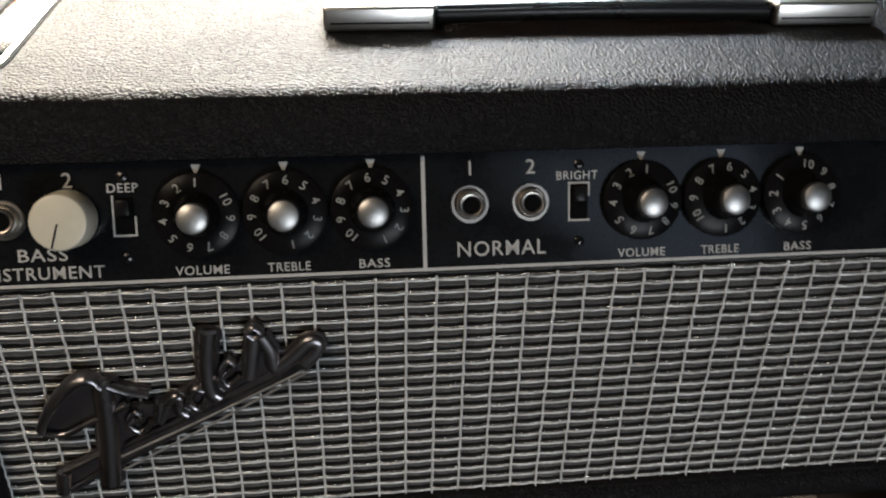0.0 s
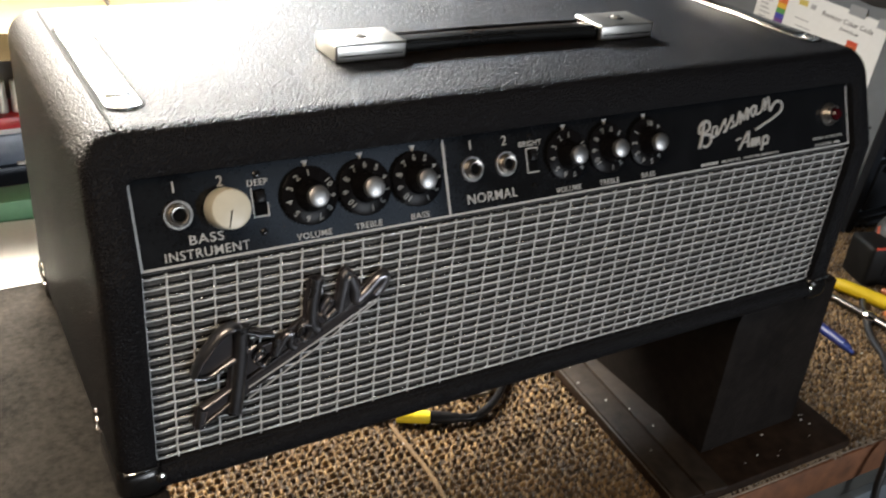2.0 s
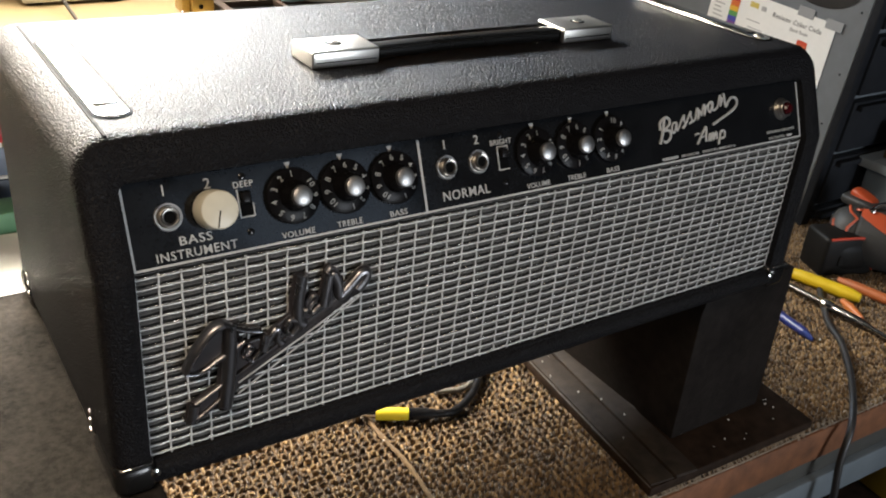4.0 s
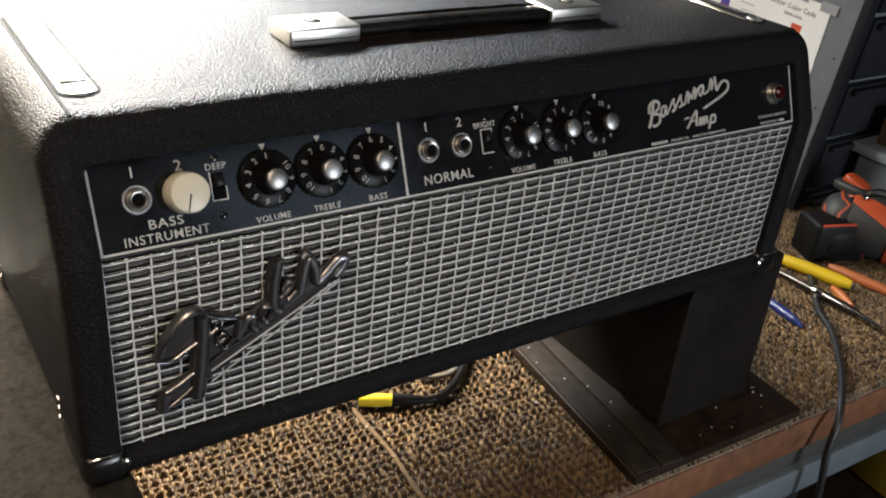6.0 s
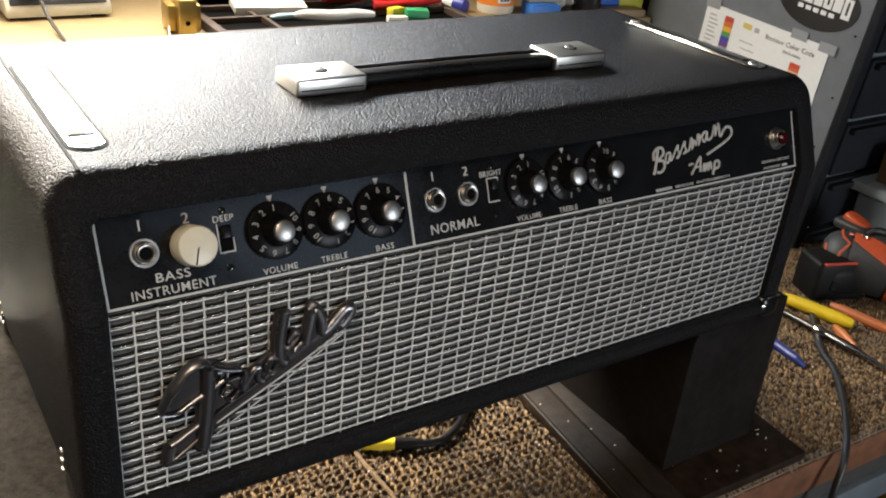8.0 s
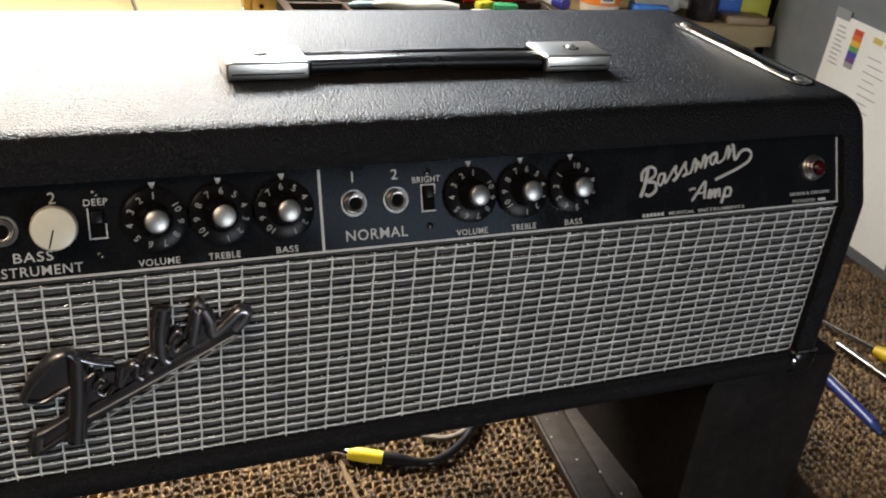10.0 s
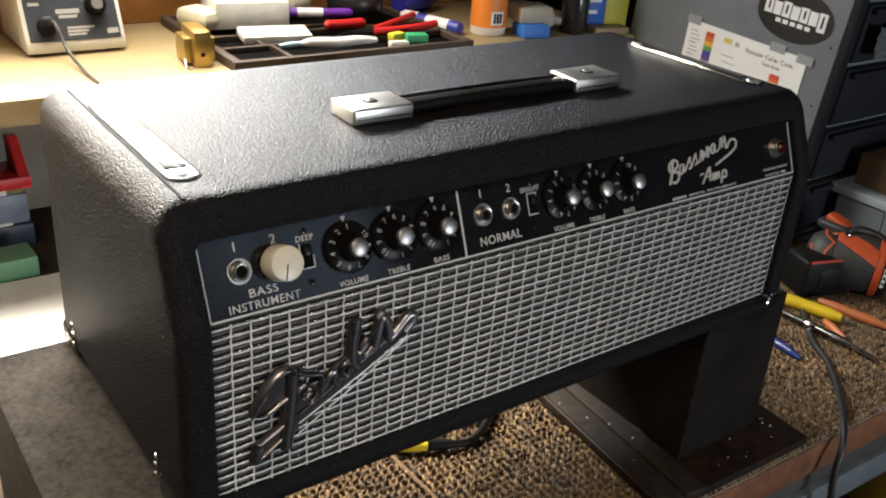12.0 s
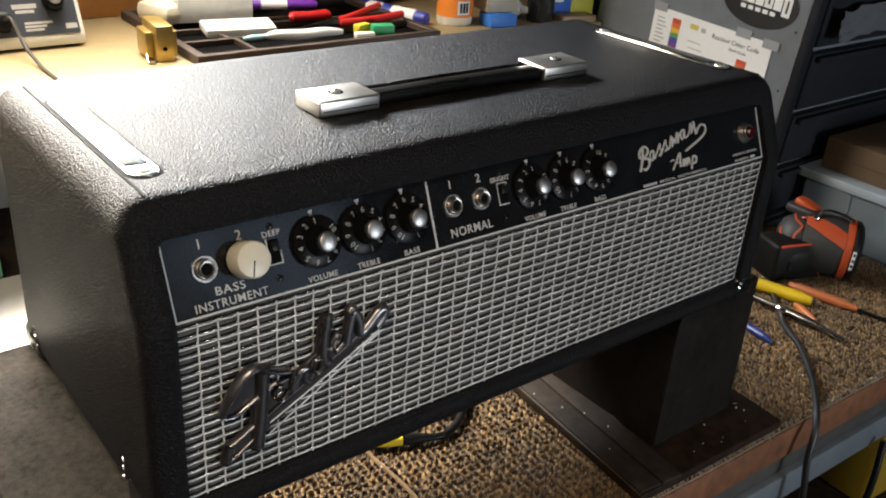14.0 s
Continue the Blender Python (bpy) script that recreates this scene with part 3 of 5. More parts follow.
part("backing", relief(((-0.2585, 0.1915), (-0.2545, 0.1900), (-0.2290, 0.2060), (-0.1450, 0.2560), (-0.1400, 0.2650), (-0.1600, 0.2560), (-0.2290, 0.2170), (-0.2560, 0.2056)), -0.0040, -0.0004), SMOKE, badge, smooth=False)
part("backing", relief(((-0.2600, 0.2290), (-0.2500, 0.2270), (-0.2330, 0.2350), (-0.2320, 0.2540), (-0.2420, 0.2550), (-0.2530, 0.2430)), -0.0038, -0.0008), SMOKE, badge, smooth=False)
part("backing", relief(((-0.2330, 0.2170), (-0.2200, 0.2235), (-0.1880, 0.2400), (-0.1600, 0.2545), (-0.1440, 0.2640), (-0.1600, 0.2660), (-0.1890, 0.2540), (-0.2100, 0.2400), (-0.2290, 0.2380)), -0.0034, -0.0004), SMOKE, badge, smooth=False)

# ---- cabinet hardware ----
part("seam", box(-0.2858, -0.2842, 0.024, 0.250, AZ1 - 0.0006, AZ1 + 0.0005), HOLE, amp, "dark vinyl seam")
part("seam", box(0.2842, 0.2858, 0.024, 0.250, AZ1 - 0.0006, AZ1 + 0.0005), HOLE, amp, "dark vinyl seam")


def slot_plate(x0, x1, y0, y1, z0, z1, n=10, bm=None):
    """A strip with round ends along y."""
    bm = bm or bmesh.new()
    cx, r = (x0 + x1) / 2, (x1 - x0) / 2
    ring = [(cx + r * math.cos(math.pi * k / n), y1 - r + r * math.sin(math.pi * k / n)) for k in range(n + 1)]
    ring += [(cx - r * math.cos(math.pi * k / n), y0 + r - r * math.sin(math.pi * k / n)) for k in range(n + 1)]
    f = bm.faces.new([bm.verts.new((x, y, z0)) for x, y in ring])
    top = bmesh.ops.extrude_face_region(bm, geom=[f])
    vs = [v for v in top["geom"] if isinstance(v, bmesh.types.BMVert)]
    for v in vs:
        v.co.z = z1
    bmesh.ops.recalc_face_normals(bm, faces=bm.faces)
    es = [e for e in bm.edges if all(abs(v.co.z - z1) < 1e-7 for v in e.verts)]
    bmesh.ops.bevel(bm, geom=es, offset=min(0.0006, (z1 - z0) * 0.4), segments=2, profile=0.5, affect="EDGES")
    return bm


def screw_head(name, m, r, parent, turn=0.3, material=None):
    s_ = part(name, lathe([(r, 0.0), (r * 0.95, 0.0006), (r * 0.6, 0.0013), (0.0, 0.0016)], 20, m), material or CHROME, parent)
    for a in (turn, turn + math.pi / 2):
        part("slot", box(-r * 0.55, r * 0.55, -0.00026, 0.00026, 0.0011, 0.00165, m=m @ Matrix.Rotation(a, 4, "Z")), HOLE, s_)


for sx in (-1, 1):
    cx = 0.2725 * sx
    # Black underlay showing past the plate's edge, painting the shadow line round it.
    part("plate_shadow_line", slot_plate(cx - 0.0114, cx + 0.0114, 0.0471, 0.2144, AZ1 - 0.0004, AZ1 + 0.0005), HOLE, amp, "black underlay painting the shadow line round the plate")
    mp = part("end_plate", slot_plate(cx - 0.0095, cx + 0.0095, 0.0490, 0.2125, AZ1 - 0.0002, AZ1 + 0.0012), PLATED, amp, "long chromed plate with rounded ends")
    part("raised_strap", box(cx - 0.0072, cx + 0.0072, 0.0680, 0.1935, AZ1 + 0.0010, AZ1 + 0.0024, 0.0006, 2), PLATED, mp)
    for y in (0.0585, 0.2030):
        screw_head("screw", Matrix.Translation((cx, y, AZ1 + 0.0012)), 0.0046, mp, 0.5 + sx, BRUSHED)

# carrying handle
def strap(y0, y1, z0, z1, bevel):
    hb, n, rows = bmesh.new(), 20, []
    for k in range(n + 1):
        x = -0.094 + 0.188 * k / n
        arch, wid = 0.0008 * math.sin(math.pi * k / n), 0.0012 * math.sin(math.pi * k / n)
        rows.append([hb.verts.new((x, y, AZ1 + z + arch)) for y, z in ((y0 + wid, z0), (y1 - wid, z0), (y1 - wid, z1), (y0 + wid, z1))])
    for a, b in zip(rows, rows[1:]):
        for j in range(4):
            hb.faces.new((a[j], a[(j + 1) % 4], b[(j + 1) % 4], b[j]))
    hb.faces.new(rows[0])
    hb.faces.new(rows[-1][::-1])
    bmesh.ops.recalc_face_normals(hb, faces=hb.faces)
    es = [e for e in hb.edges if abs(e.verts[0].co.x - e.verts[1].co.x) > 0.004]
    bmesh.ops.bevel(hb, geom=es, offset=bevel, segments=2, profile=0.5, affect="EDGES")
    return hb


STRAP = mat("strap_rubber", (0.006, 0.006, 0.006), 0.30, grain=0.3, scale=150, spec=0.18)
handle = part("carrying_handle", strap(0.0965, 0.1235, 0.0020, 0.0085, 0.0014), STRAP, amp, "glossy black strap handle between chromed end caps")
for y0, y1, z1 in ((0.1000, 0.1120, 0.0098), (0.1145, 0.1160, 0.0096), (0.1185, 0.1200, 0.0094)):
    part("strap_rib", strap(y0, y1, 0.0080, z1, 0.0005), STRAP, handle)
for sx in (-1, 1):
    x0, x1 = sorted((sx * 0.1330, sx * 0.0820))
    cp = box(x0, x1, 0.0930, 0.1270, AZ1 + 0.0002, AZ1 + 0.0118, 0.0015, 3)
    cap = part("end_cap", cp, BRUSHED, handle, "chromed handle end cap")
    xi = x1 + 0.0006 if sx < 0 else x0 - 0.0006
    part("mouth", box(min(xi, xi - sx * 0.001), max(xi, xi - sx * 0.001), 0.0960, 0.1240, AZ1 + 0.0016, AZ1 + 0.0098), HOLE, cap)
    part("seam", box(x0 + 0.003, x1 - 0.003, 0.0926, 0.0932, AZ1 + 0.0040, AZ1 + 0.0047), HOLE, cap)
    ring_m = Matrix.Translation((sx * 0.1095, 0.1105, AZ1 + 0.0117))
    # No recess is cut: a black disc and off-centre screw paint its crescent of shade.
    part("screw_hole", lathe([(0.0, 0.0004), (0.0054, 0.0004), (0.0058, 0.0002)], 28, ring_m), HOLE, cap, "flat black disc painting the recess shade round the screw")
    screw_head("screw", ring_m @ Matrix.Translation((0.0006, 0.0006, 0.0003)), 0.0042, cap, 0.9, BRUSHED)


def corner(sx, yf):
    """A pressed metal corner cap; yf is True at the front."""
    x0, x1 = sorted((sx * 0.3066, sx * 0.2800))
    y0, y1 = (-0.0092, 0.0450) if yf else (0.2250, 0.2684)
    c = part("corner_cap", box(x0, x1, y0, y1, AZ0 - 0.0012, 0.1755, 0.0075, 4), CAP_METAL, amp, "pressed metal corner protector")
    part("rim", box(x0 + 0.004, x1 - 0.004, y0 - 0.0004, y0 + 0.0010, 0.1738, 0.1756, 0.0005, 1), CHROME, c)
    for k, z in enumerate((0.1676, 0.1765, 0.1845)):
        screw_head("rivet", Matrix.Translation((sx * 0.3062, (0.0465 - 0.0018 * k if yf else 0.231), z)) @ Matrix.Rotation(sx * math.pi / 2, 4, "Y"), 0.0024, c)
    if yf:
        screw_head("rivet", Matrix.Translation((sx * 0.2825, -0.0088, 0.1665)) @ Matrix.Rotation(math.pi / 2, 4, "X"), 0.0032, c)


for sx in (-1, 1):
    for yf in (True, False):
        corner(sx, yf)

# ---- workbench ----
bench = thing("workbench", "carpet-topped wooden workbench with a worn front edge", "workbench", at=(0, -0.0295, 0), rz=-1.7)
part("bench_board", box(-1.6, 1.9, 0.0, 1.40, BENCH - 0.048, BENCH - 0.006, 0.002), EDGE_WOOD, bench, "reddish-brown wooden bench edge")
part("front_rail", box(-1.6, 1.9, -0.004, 0.02, BENCH - 0.115, BENCH - 0.075, 0.003), mat("rail_steel", (0.16, 0.185, 0.205), 0.45, 0.3, grain=0.2, scale=30), bench, "pale blue-grey steel rail")
# Dark strip filling the gap under the board; the gap's shade is its colour.
part("gap_shade_strip", box(-1.6, 1.9, 0.004, 0.03, BENCH - 0.075, BENCH - 0.049, 0.002), mat("rail_shadow", (0.05, 0.048, 0.042), 0.6, grain=0.3, scale=40), bench)
for x in (-1.5, 0.02, 1.2):
    part("leg", box(x, x + 0.07, 0.03, 0.10, -0.95, BENCH - 0.048, 0.004), EDGE_WOOD, bench)
part("under_shelf", box(-1.5, 1.8, 0.05, 1.3, -0.50, -0.47, 0.002), BROWN_WOOD, bench)


def carpet_mat():
    m = mat("carpet_loops", (0.30, 0.21, 0.11), 0.95)
    nt = m.node_tree
    b = nt.nodes["Principled BSDF"]
    geo = nt.nodes.new("ShaderNodeNewGeometry")
    ramp = nt.nodes.new("ShaderNodeValToRGB")
    ramp.color_ramp.elements[0].color = (0.066, 0.037, 0.0150, 1)
    ramp.color_ramp.elements[1].color = (0.215, 0.131, 0.052, 1)
    mid = ramp.color_ramp.elements.new(0.55)
    mid.color = (0.142, 0.082, 0.0315, 1)
    nt.links.new(geo.outputs["Random Per Island"], ramp.inputs[0])
    tc = nt.nodes.new("ShaderNodeTexCoord")
    n2 = nt.nodes.new("ShaderNodeTexNoise")
    n2.inputs["Scale"].default_value, n2.inputs["Detail"].default_value = 11, 4
    nt.links.new(tc.outputs["Object"], n2.inputs["Vector"])
    mr = nt.nodes.new("ShaderNodeMapRange")
    mr.inputs[1].default_value, mr.inputs[2].default_value, mr.inputs[3].default_value, mr.inputs[4].default_value = 0.35, 0.65, 0.72, 1.15
    nt.links.new(n2.outputs["Fac"], mr.inputs[0])
    sc = nt.nodes.new("ShaderNodeVectorMath")
    sc.operation = "SCALE"
    nt.links.new(ramp.outputs[0], sc.inputs[0])
    nt.links.new(mr.outputs[0], sc.inputs["Scale"])
    nt.links.new(sc.outputs[0], b.inputs["Base Color"])
    b.inputs["Sheen Weight"].default_value = 0.2
    return m


part("carpet_backing", box(-0.9, 1.88, 0.004, 1.24, BENCH - 0.006, BENCH - 0.0015, 0.001), mat("carpet_ground", (0.035, 0.022, 0.012), 0.95, grain=0.6, scale=200), bench, "brown carpet backing")


def loops():
    """Berber carpet loops over the stretch of bench that lies open."""
    r = np.random.default_rng(8)
    verts, faces = [], []
    nx, ny, step = 320, 102, 0.0043
    for j in range(ny):
        for i in range(nx):
            if i % 2 and j % 2:
                continue
            x = -0.30 + i * step + 0.0007 * math.sin(j * 1.3) + r.normal(0, 0.00055)
            y = 0.005 + j * step + r.normal(0, 0.00055) + 0.0008 * math.sin(x * 37 + 0.4 * j)
            a, b, h = 0.0043 + r.normal(0, 0.0005), 0.00165 + r.normal(0, 0.0003), 0.0054 + r.normal(0, 0.0010)
            t = (0.0 if i % 2 else math.pi / 2 if j % 2 else 0.8) + r.normal(0, 0.22)
            c, s = math.cos(t), math.sin(t)
            z = BENCH - 0.002
            k = len(verts)
            for u, v, w in ((-a, 0, 0), (0, -b, 0), (a, 0, 0), (0, b, 0), (-a * 0.6, -b * 0.35, h * 0.75), (a * 0.6, b * 0.25, h * 0.85), (0, b * 0.1, h)):
                verts.append((x + u * c - v * s, y + u * s + v * c, z + w))
            faces += [(k, k + 1, k + 4), (k + 1, k + 2, k + 5), (k + 1, k + 5, k + 4), (k + 2, k + 3, k + 5), (k + 3, k, k + 4), (k + 4, k + 5, k + 6), (k + 3, k + 6, k + 5), (k + 3, k + 4, k + 6)]
    me = bpy.data.meshes.new("carpet")
    me.from_pydata(verts, [], faces)
    me.polygons.foreach_set("use_smooth", [True] * len(me.polygons))
    me.materials.append(carpet_mat())
    ob = new("carpet_pile", me)
    ob.parent = bench
    return tagged(ob, "brown and tan berber carpet loops", kind="stuff")


loops()

seam_line = smooth_line([(-0.020, 0.215, BENCH + 0.002), (-0.0228, 0.16, BENCH + 0.0025), (-0.0201, 0.11, BENCH + 0.002), (-0.0248, 0.054, BENCH + 0.0025), (-0.024, 0.004, BENCH + 0.002)])
tagged(part("carpet_seam", tube(seam_line, 0.0024, 8), mat("seam_yarn", (0.12, 0.072, 0.032), 0.9, grain=0.4, scale=300, bump=0.0008, bscale=400)), "tan yarn seam across the brown carpet", "seam", kind="structure")


def fringe():
    """Frayed carpet yarn hanging over the front edge of the bench, with pale dust on it."""
    r = random.Random(12)
    bm = bmesh.new()
    for k in range(420):
        x = r.uniform(0.10, 0.95)
        y = 0.003 + r.uniform(-0.001, 0.004)
        h = r.uniform(0.002, 0.007)
        a = r.uniform(-0.004, 0.004)
        tube([(x, y + 0.003, BENCH - 0.003), (x + a * 0.5, y - 0.001, BENCH + h * 0.4), (x + a, y - 0.0045, BENCH + h * 0.3 - 0.003)], r.uniform(0.0004, 0.0009), 4, bm)
    return bm


part("carpet_edge", tube(smooth_line([(0.12 + 0.08 * k, 0.0012 + 0.0008 * math.sin(3.0 * k), BENCH - 0.003 + 0.0006 * math.sin(2.0 * k + 1)) for k in range(11)]), 0.0007, 6), mat("edge_binding", (0.28, 0.24, 0.19), 0.9, grain=0.5, scale=200), bench, "pale frayed carpet binding")
tagged(part("carpet_fringe", fringe(), mat("fringe_yarn", (0.24, 0.19, 0.14), 0.95, grain=0.5, scale=300), bench), "frayed carpet yarn along the bench edge", kind="stuff")

# ---- supports ----
blk = thing("support_block", "grey felt covered block under one end of the amplifier", "block")
part("block_body", box(-0.372, -0.278, -0.16, 0.266, BENCH + 0.002, 0.1518, 0.003), GREY, blk)
stand = thing("support_stand", "black painted wooden stand holding up the amplifier", "stand", at=(0.155, -0.033, 0), rz=-6.0)
board = bmesh.new()
f = board.faces.new([board.verts.new((x, y, BENCH + 0.002)) for x, y in ((0.155, -0.033), (0.385, -0.0385), (0.406, 0.250), (0.185, 0.256))])
for v in bmesh.ops.extrude_face_region(board, geom=[f])["geom"]:
    if isinstance(v, bmesh.types.BMVert):
        v.co.z = BENCH + 0.013
bmesh.ops.recalc_face_normals(board, faces=board.faces)
bmesh.ops.bevel(board, geom=board.edges[:], offset=0.002, segments=2, profile=0.5, affect="EDGES")
bmesh.ops.transform(board, matrix=stand.matrix_basis.inverted(), verts=board.verts)
part("base_board", board, BROWN_WOOD, stand, "scuffed dark brown base board")
up = bmesh.new()
prof = ((0.224, BENCH + 0.013), (0.352, BENCH + 0.013), (0.349, 0.1516), (0.240, 0.1516), (0.228, 0.1440), (0.224, 0.130))
f = up.faces.new([up.verts.new((x, 0.010, z)) for x, z in prof])
ex = bmesh.ops.extrude_face_region(up, geom=[f])
for v in ex["geom"]:
    if isinstance(v, bmesh.types.BMVert):
        v.co.y = 0.20
bmesh.ops.recalc_face_normals(up, faces=up.faces)
bmesh.ops.bevel(up, geom=up.edges[:], offset=0.002, segments=2, profile=0.5, affect="EDGES")
bmesh.ops.transform(up, matrix=stand.matrix_basis.inverted(), verts=up.verts)
part("upright", up, BLACK_WOOD, stand)
WORN = mat("worn_wood", (0.055, 0.045, 0.038), 0.7, grain=0.6, scale=120)
part("worn_edge", tube([(0.0012, 0.285, BENCH + 0.0122), (0.0010, 0.13, BENCH + 0.0124), (0.0012, 0.002, BENCH + 0.0122)], 0.0009, 6), WORN, stand, "scuffed pale edge")
DUSTY = mat("dusty_board", (0.026, 0.019, 0.014), 0.7, grain=0.6, scale=80, bump=0.0003, bscale=260, spec=0.2)
part("side_plank", box(0.002, 0.030, 0.003, 0.285, BENCH + 0.013, BENCH + 0.0155, 0.0010), DUSTY, stand, "dusty brown plank")
part("side_plank", box(0.032, 0.058, 0.003, 0.285, BENCH + 0.013, BENCH + 0.0165, 0.0010), DUSTY, stand, "dusty brown plank")
part("worn_edge", tube([(0.0578, 0.280, BENCH + 0.0162), (0.0578, 0.13, BENCH + 0.0163), (0.0578, 0.10, BENCH + 0.0162)], 0.0006, 6), WORN, stand, "scuffed pale edge")

# ---- back of the bench: shelf with its things ----
shelf = thing("back_shelf", "pale wooden shelf board brightly lit by a bench lamp", "shelf")
part("board", box(-1.5, 0.797, 0.672, 1.00, SHELF - 0.032, SHELF, 0.002), SHELF_WOOD, shelf)
part("upstand", box(-1.5, 0.895, 1.00, 1.02, SHELF, 0.62, 0.001), mat("orange_plywood", (0.52, 0.24, 0.07), 0.6, grain=0.25, scale=25), shelf, "orange-brown plywood back")
part("back_panel", box(-1.5, 0.797, 0.96, 0.98, BENCH, SHELF - 0.032), mat("beige_board", (0.30, 0.26, 0.21), 0.8, grain=0.2, scale=20), shelf)
for x in (-1.45, 0.76):
    part("side", box(x, x + 0.03, 0.70, 0.96, BENCH, SHELF - 0.032), SHELF_WOOD, shelf)

st = thing("soldering_station", "white soldering station with a sloping dark control panel", "soldering station", at=(-0.117, 0.846, SHELF))
WHITE_PL = mat("white_plastic", (0.68, 0.68, 0.64), 0.45, grain=0.05, scale=60)
PANEL_GREY = mat("station_panel", (0.045, 0.052, 0.065), 0.45, grain=0.15, scale=80)
bm = bmesh.new()
side = ((0.0, 0.004), (0.0, 0.016), (0.045, 0.112), (0.14, 0.118), (0.14, 0.004))
f = bm.faces.new([bm.verts.new((-0.066, y, z)) for y, z in side])
ex = bmesh.ops.extrude_face_region(bm, geom=[f])
for v in ex["geom"]:
    if isinstance(v, bmesh.types.BMVert):
        v.co.x = 0.066
bmesh.ops.recalc_face_normals(bm, faces=bm.faces)
bmesh.ops.bevel(bm, geom=bm.edges[:], offset=0.003, segments=2, profile=0.5, affect="EDGES")
part("case", bm, WHITE_PL, st)
SM = Matrix.Translation((0, 0.0, 0.016)) @ Matrix.Rotation(math.atan2(0.096, 0.045), 4, "X")
part("front_panel", box(-0.060, 0.060, 0.004, 0.102, 0.0, 0.0016, 0.0006, 1, m=SM), PANEL_GREY, st, "dark blue-grey front panel")
kb = SM @ Matrix.Translation((0.032, 0.048, 0.0016))
part("dial", lathe([(0.014, 0.0), (0.013, 0.012), (0.0115, 0.014), (0.0, 0.014)], 28, kb), BLACK, st, "black temperature dial")
part("dial_cap", lathe([(0.008, 0.014), (0.0075, 0.0155), (0.0, 0.0155)], 24, kb), mat("grey_plastic", (0.2, 0.2, 0.2), 0.4), st)
for k in range(9):
    a = radians(30 + 15 * k)
    part("scale_mark", box(-0.0012, 0.0012, -0.0012, 0.0012, 0.0, 0.0022, m=kb @ Matrix.Translation((0.019 * math.cos(a), 0.019 * math.sin(a), -0.0016))), WHITE_INK, st)
part("socket", lathe([(0.013, 0.0), (0.012, 0.010), (0.007, 0.013), (0.0, 0.013)], 24, SM @ Matrix.Translation((-0.036, 0.024, 0.0016))), BLACK, st, "black iron socket")
sw = part("power_switch", box(-0.058, -0.040, 0.078, 0.098, 0.0016, 0.0040, 0.001, 1, m=SM), BLACK, st)
part("rocker", box(-0.054, -0.044, 0.081, 0.095, 0.0040, 0.0065, 0.001, 1, m=SM @ Matrix.Rotation(0.05, 4, "X")), HOLE, sw)
part("display", box(-0.028, 0.010, 0.070, 0.094, 0.0016, 0.0024, m=SM), HOLE, st)
for u0, u1, v0, v1 in ((-0.021, 0.010, 0.040, 0.046), (-0.018, 0.006, 0.034, 0.038), (-0.010, 0.026, 0.019, 0.022), (-0.010, 0.018, 0.0145, 0.0175), (-0.010, 0.014, 0.010, 0.013), (0.042, 0.057, 0.010, 0.017), (-0.054, -0.040, 0.052, 0.056)):
    part("printed_bar", box(u0, u1, v0, v1, 0.0016, 0.0020, m=SM), WHITE_INK, st)
for x in (-0.05, 0.05):
    part("foot", box(x - 0.01, x + 0.01, 0.01, 0.13, 0.0, 0.005), BLACK, st)
part("iron_cable", tube(smooth_line([SM @ Vector((-0.036, 0.024, 0.012)), SM @ Vector((-0.032, 0.022, 0.030)), Vector((-0.026, -0.045, 0.020)), Vector((-0.022, -0.090, 0.006)), Vector((-0.020, -0.130, 0.0030)), Vector((-0.018, -0.170, 0.0030))]), 0.0024, 10), mat("grey_cable", (0.05, 0.046, 0.04), 0.5), st, "grey soldering iron cable")

BRASS = mat("brass", (0.50, 0.36, 0.12), 0.38, 0.85, grain=0.2, scale=80)
br = thing("brass_jig", "brass block jig with two side plates and a screw hole", "jig", at=(0.012, 0.726, SHELF), rz=-6)
part("centre_block", box(-0.011, 0.012, 0.0, 0.066, 0.0, 0.048, 0.0015), BRASS, br)
for x0, x1 in ((-0.022, -0.0115), (0.0125, 0.020)):
    part("side_plate", box(x0, x1, 0.012, 0.054, 0.005, 0.038, 0.001), BRASS, br)
part("screw_hole", lathe([(0.0, 0.0), (0.0032, 0.0)], 16, Matrix.Translation((0.0, -0.0004, 0.018)) @ Matrix.Rotation(math.pi / 2, 4, "X")), HOLE, br)
part("wire_clip", tube(smooth_line([(-0.022, 0.01, 0.012), (-0.024, -0.004, 0.003), (-0.018, -0.012, 0.003), (-0.013, -0.008, 0.006)]), 0.001, 6), DARK_CHROME, br)

TRAYW = mat("tray_wood", (0.055, 0.036, 0.026), 0.6, grain=0.35, scale=50)
tray = thing("organiser_tray", "dark wooden organiser tray crowded with hand tools", "tray", at=(0.041, 0.690, SHELF), rz=-1.0)
part("bottom", box(0.002, 0.398, 0.002, 0.288, 0.0005, 0.004), HOLE, tray)
for b in ((0.0, 0.40, 0.0, 0.009, 0.0, 0.014), (0.0, 0.40, 0.280, 0.290, 0.0, 0.014), (0.0, 0.013, 0.009, 0.280, 0.0, 0.014), (0.388, 0.40, 0.009, 0.280, 0.0, 0.014), (0.013, 0.388, 0.076, 0.082, 0.004, 0.013), (0.013, 0.388, 0.142, 0.148, 0.004, 0.013), (0.086, 0.093, 0.009, 0.076, 0.004, 0.013), (0.078, 0.085, 0.082, 0.142, 0.004, 0.013)):
    part("divider", box(*b, 0.0012, 1), TRAYW, tray)


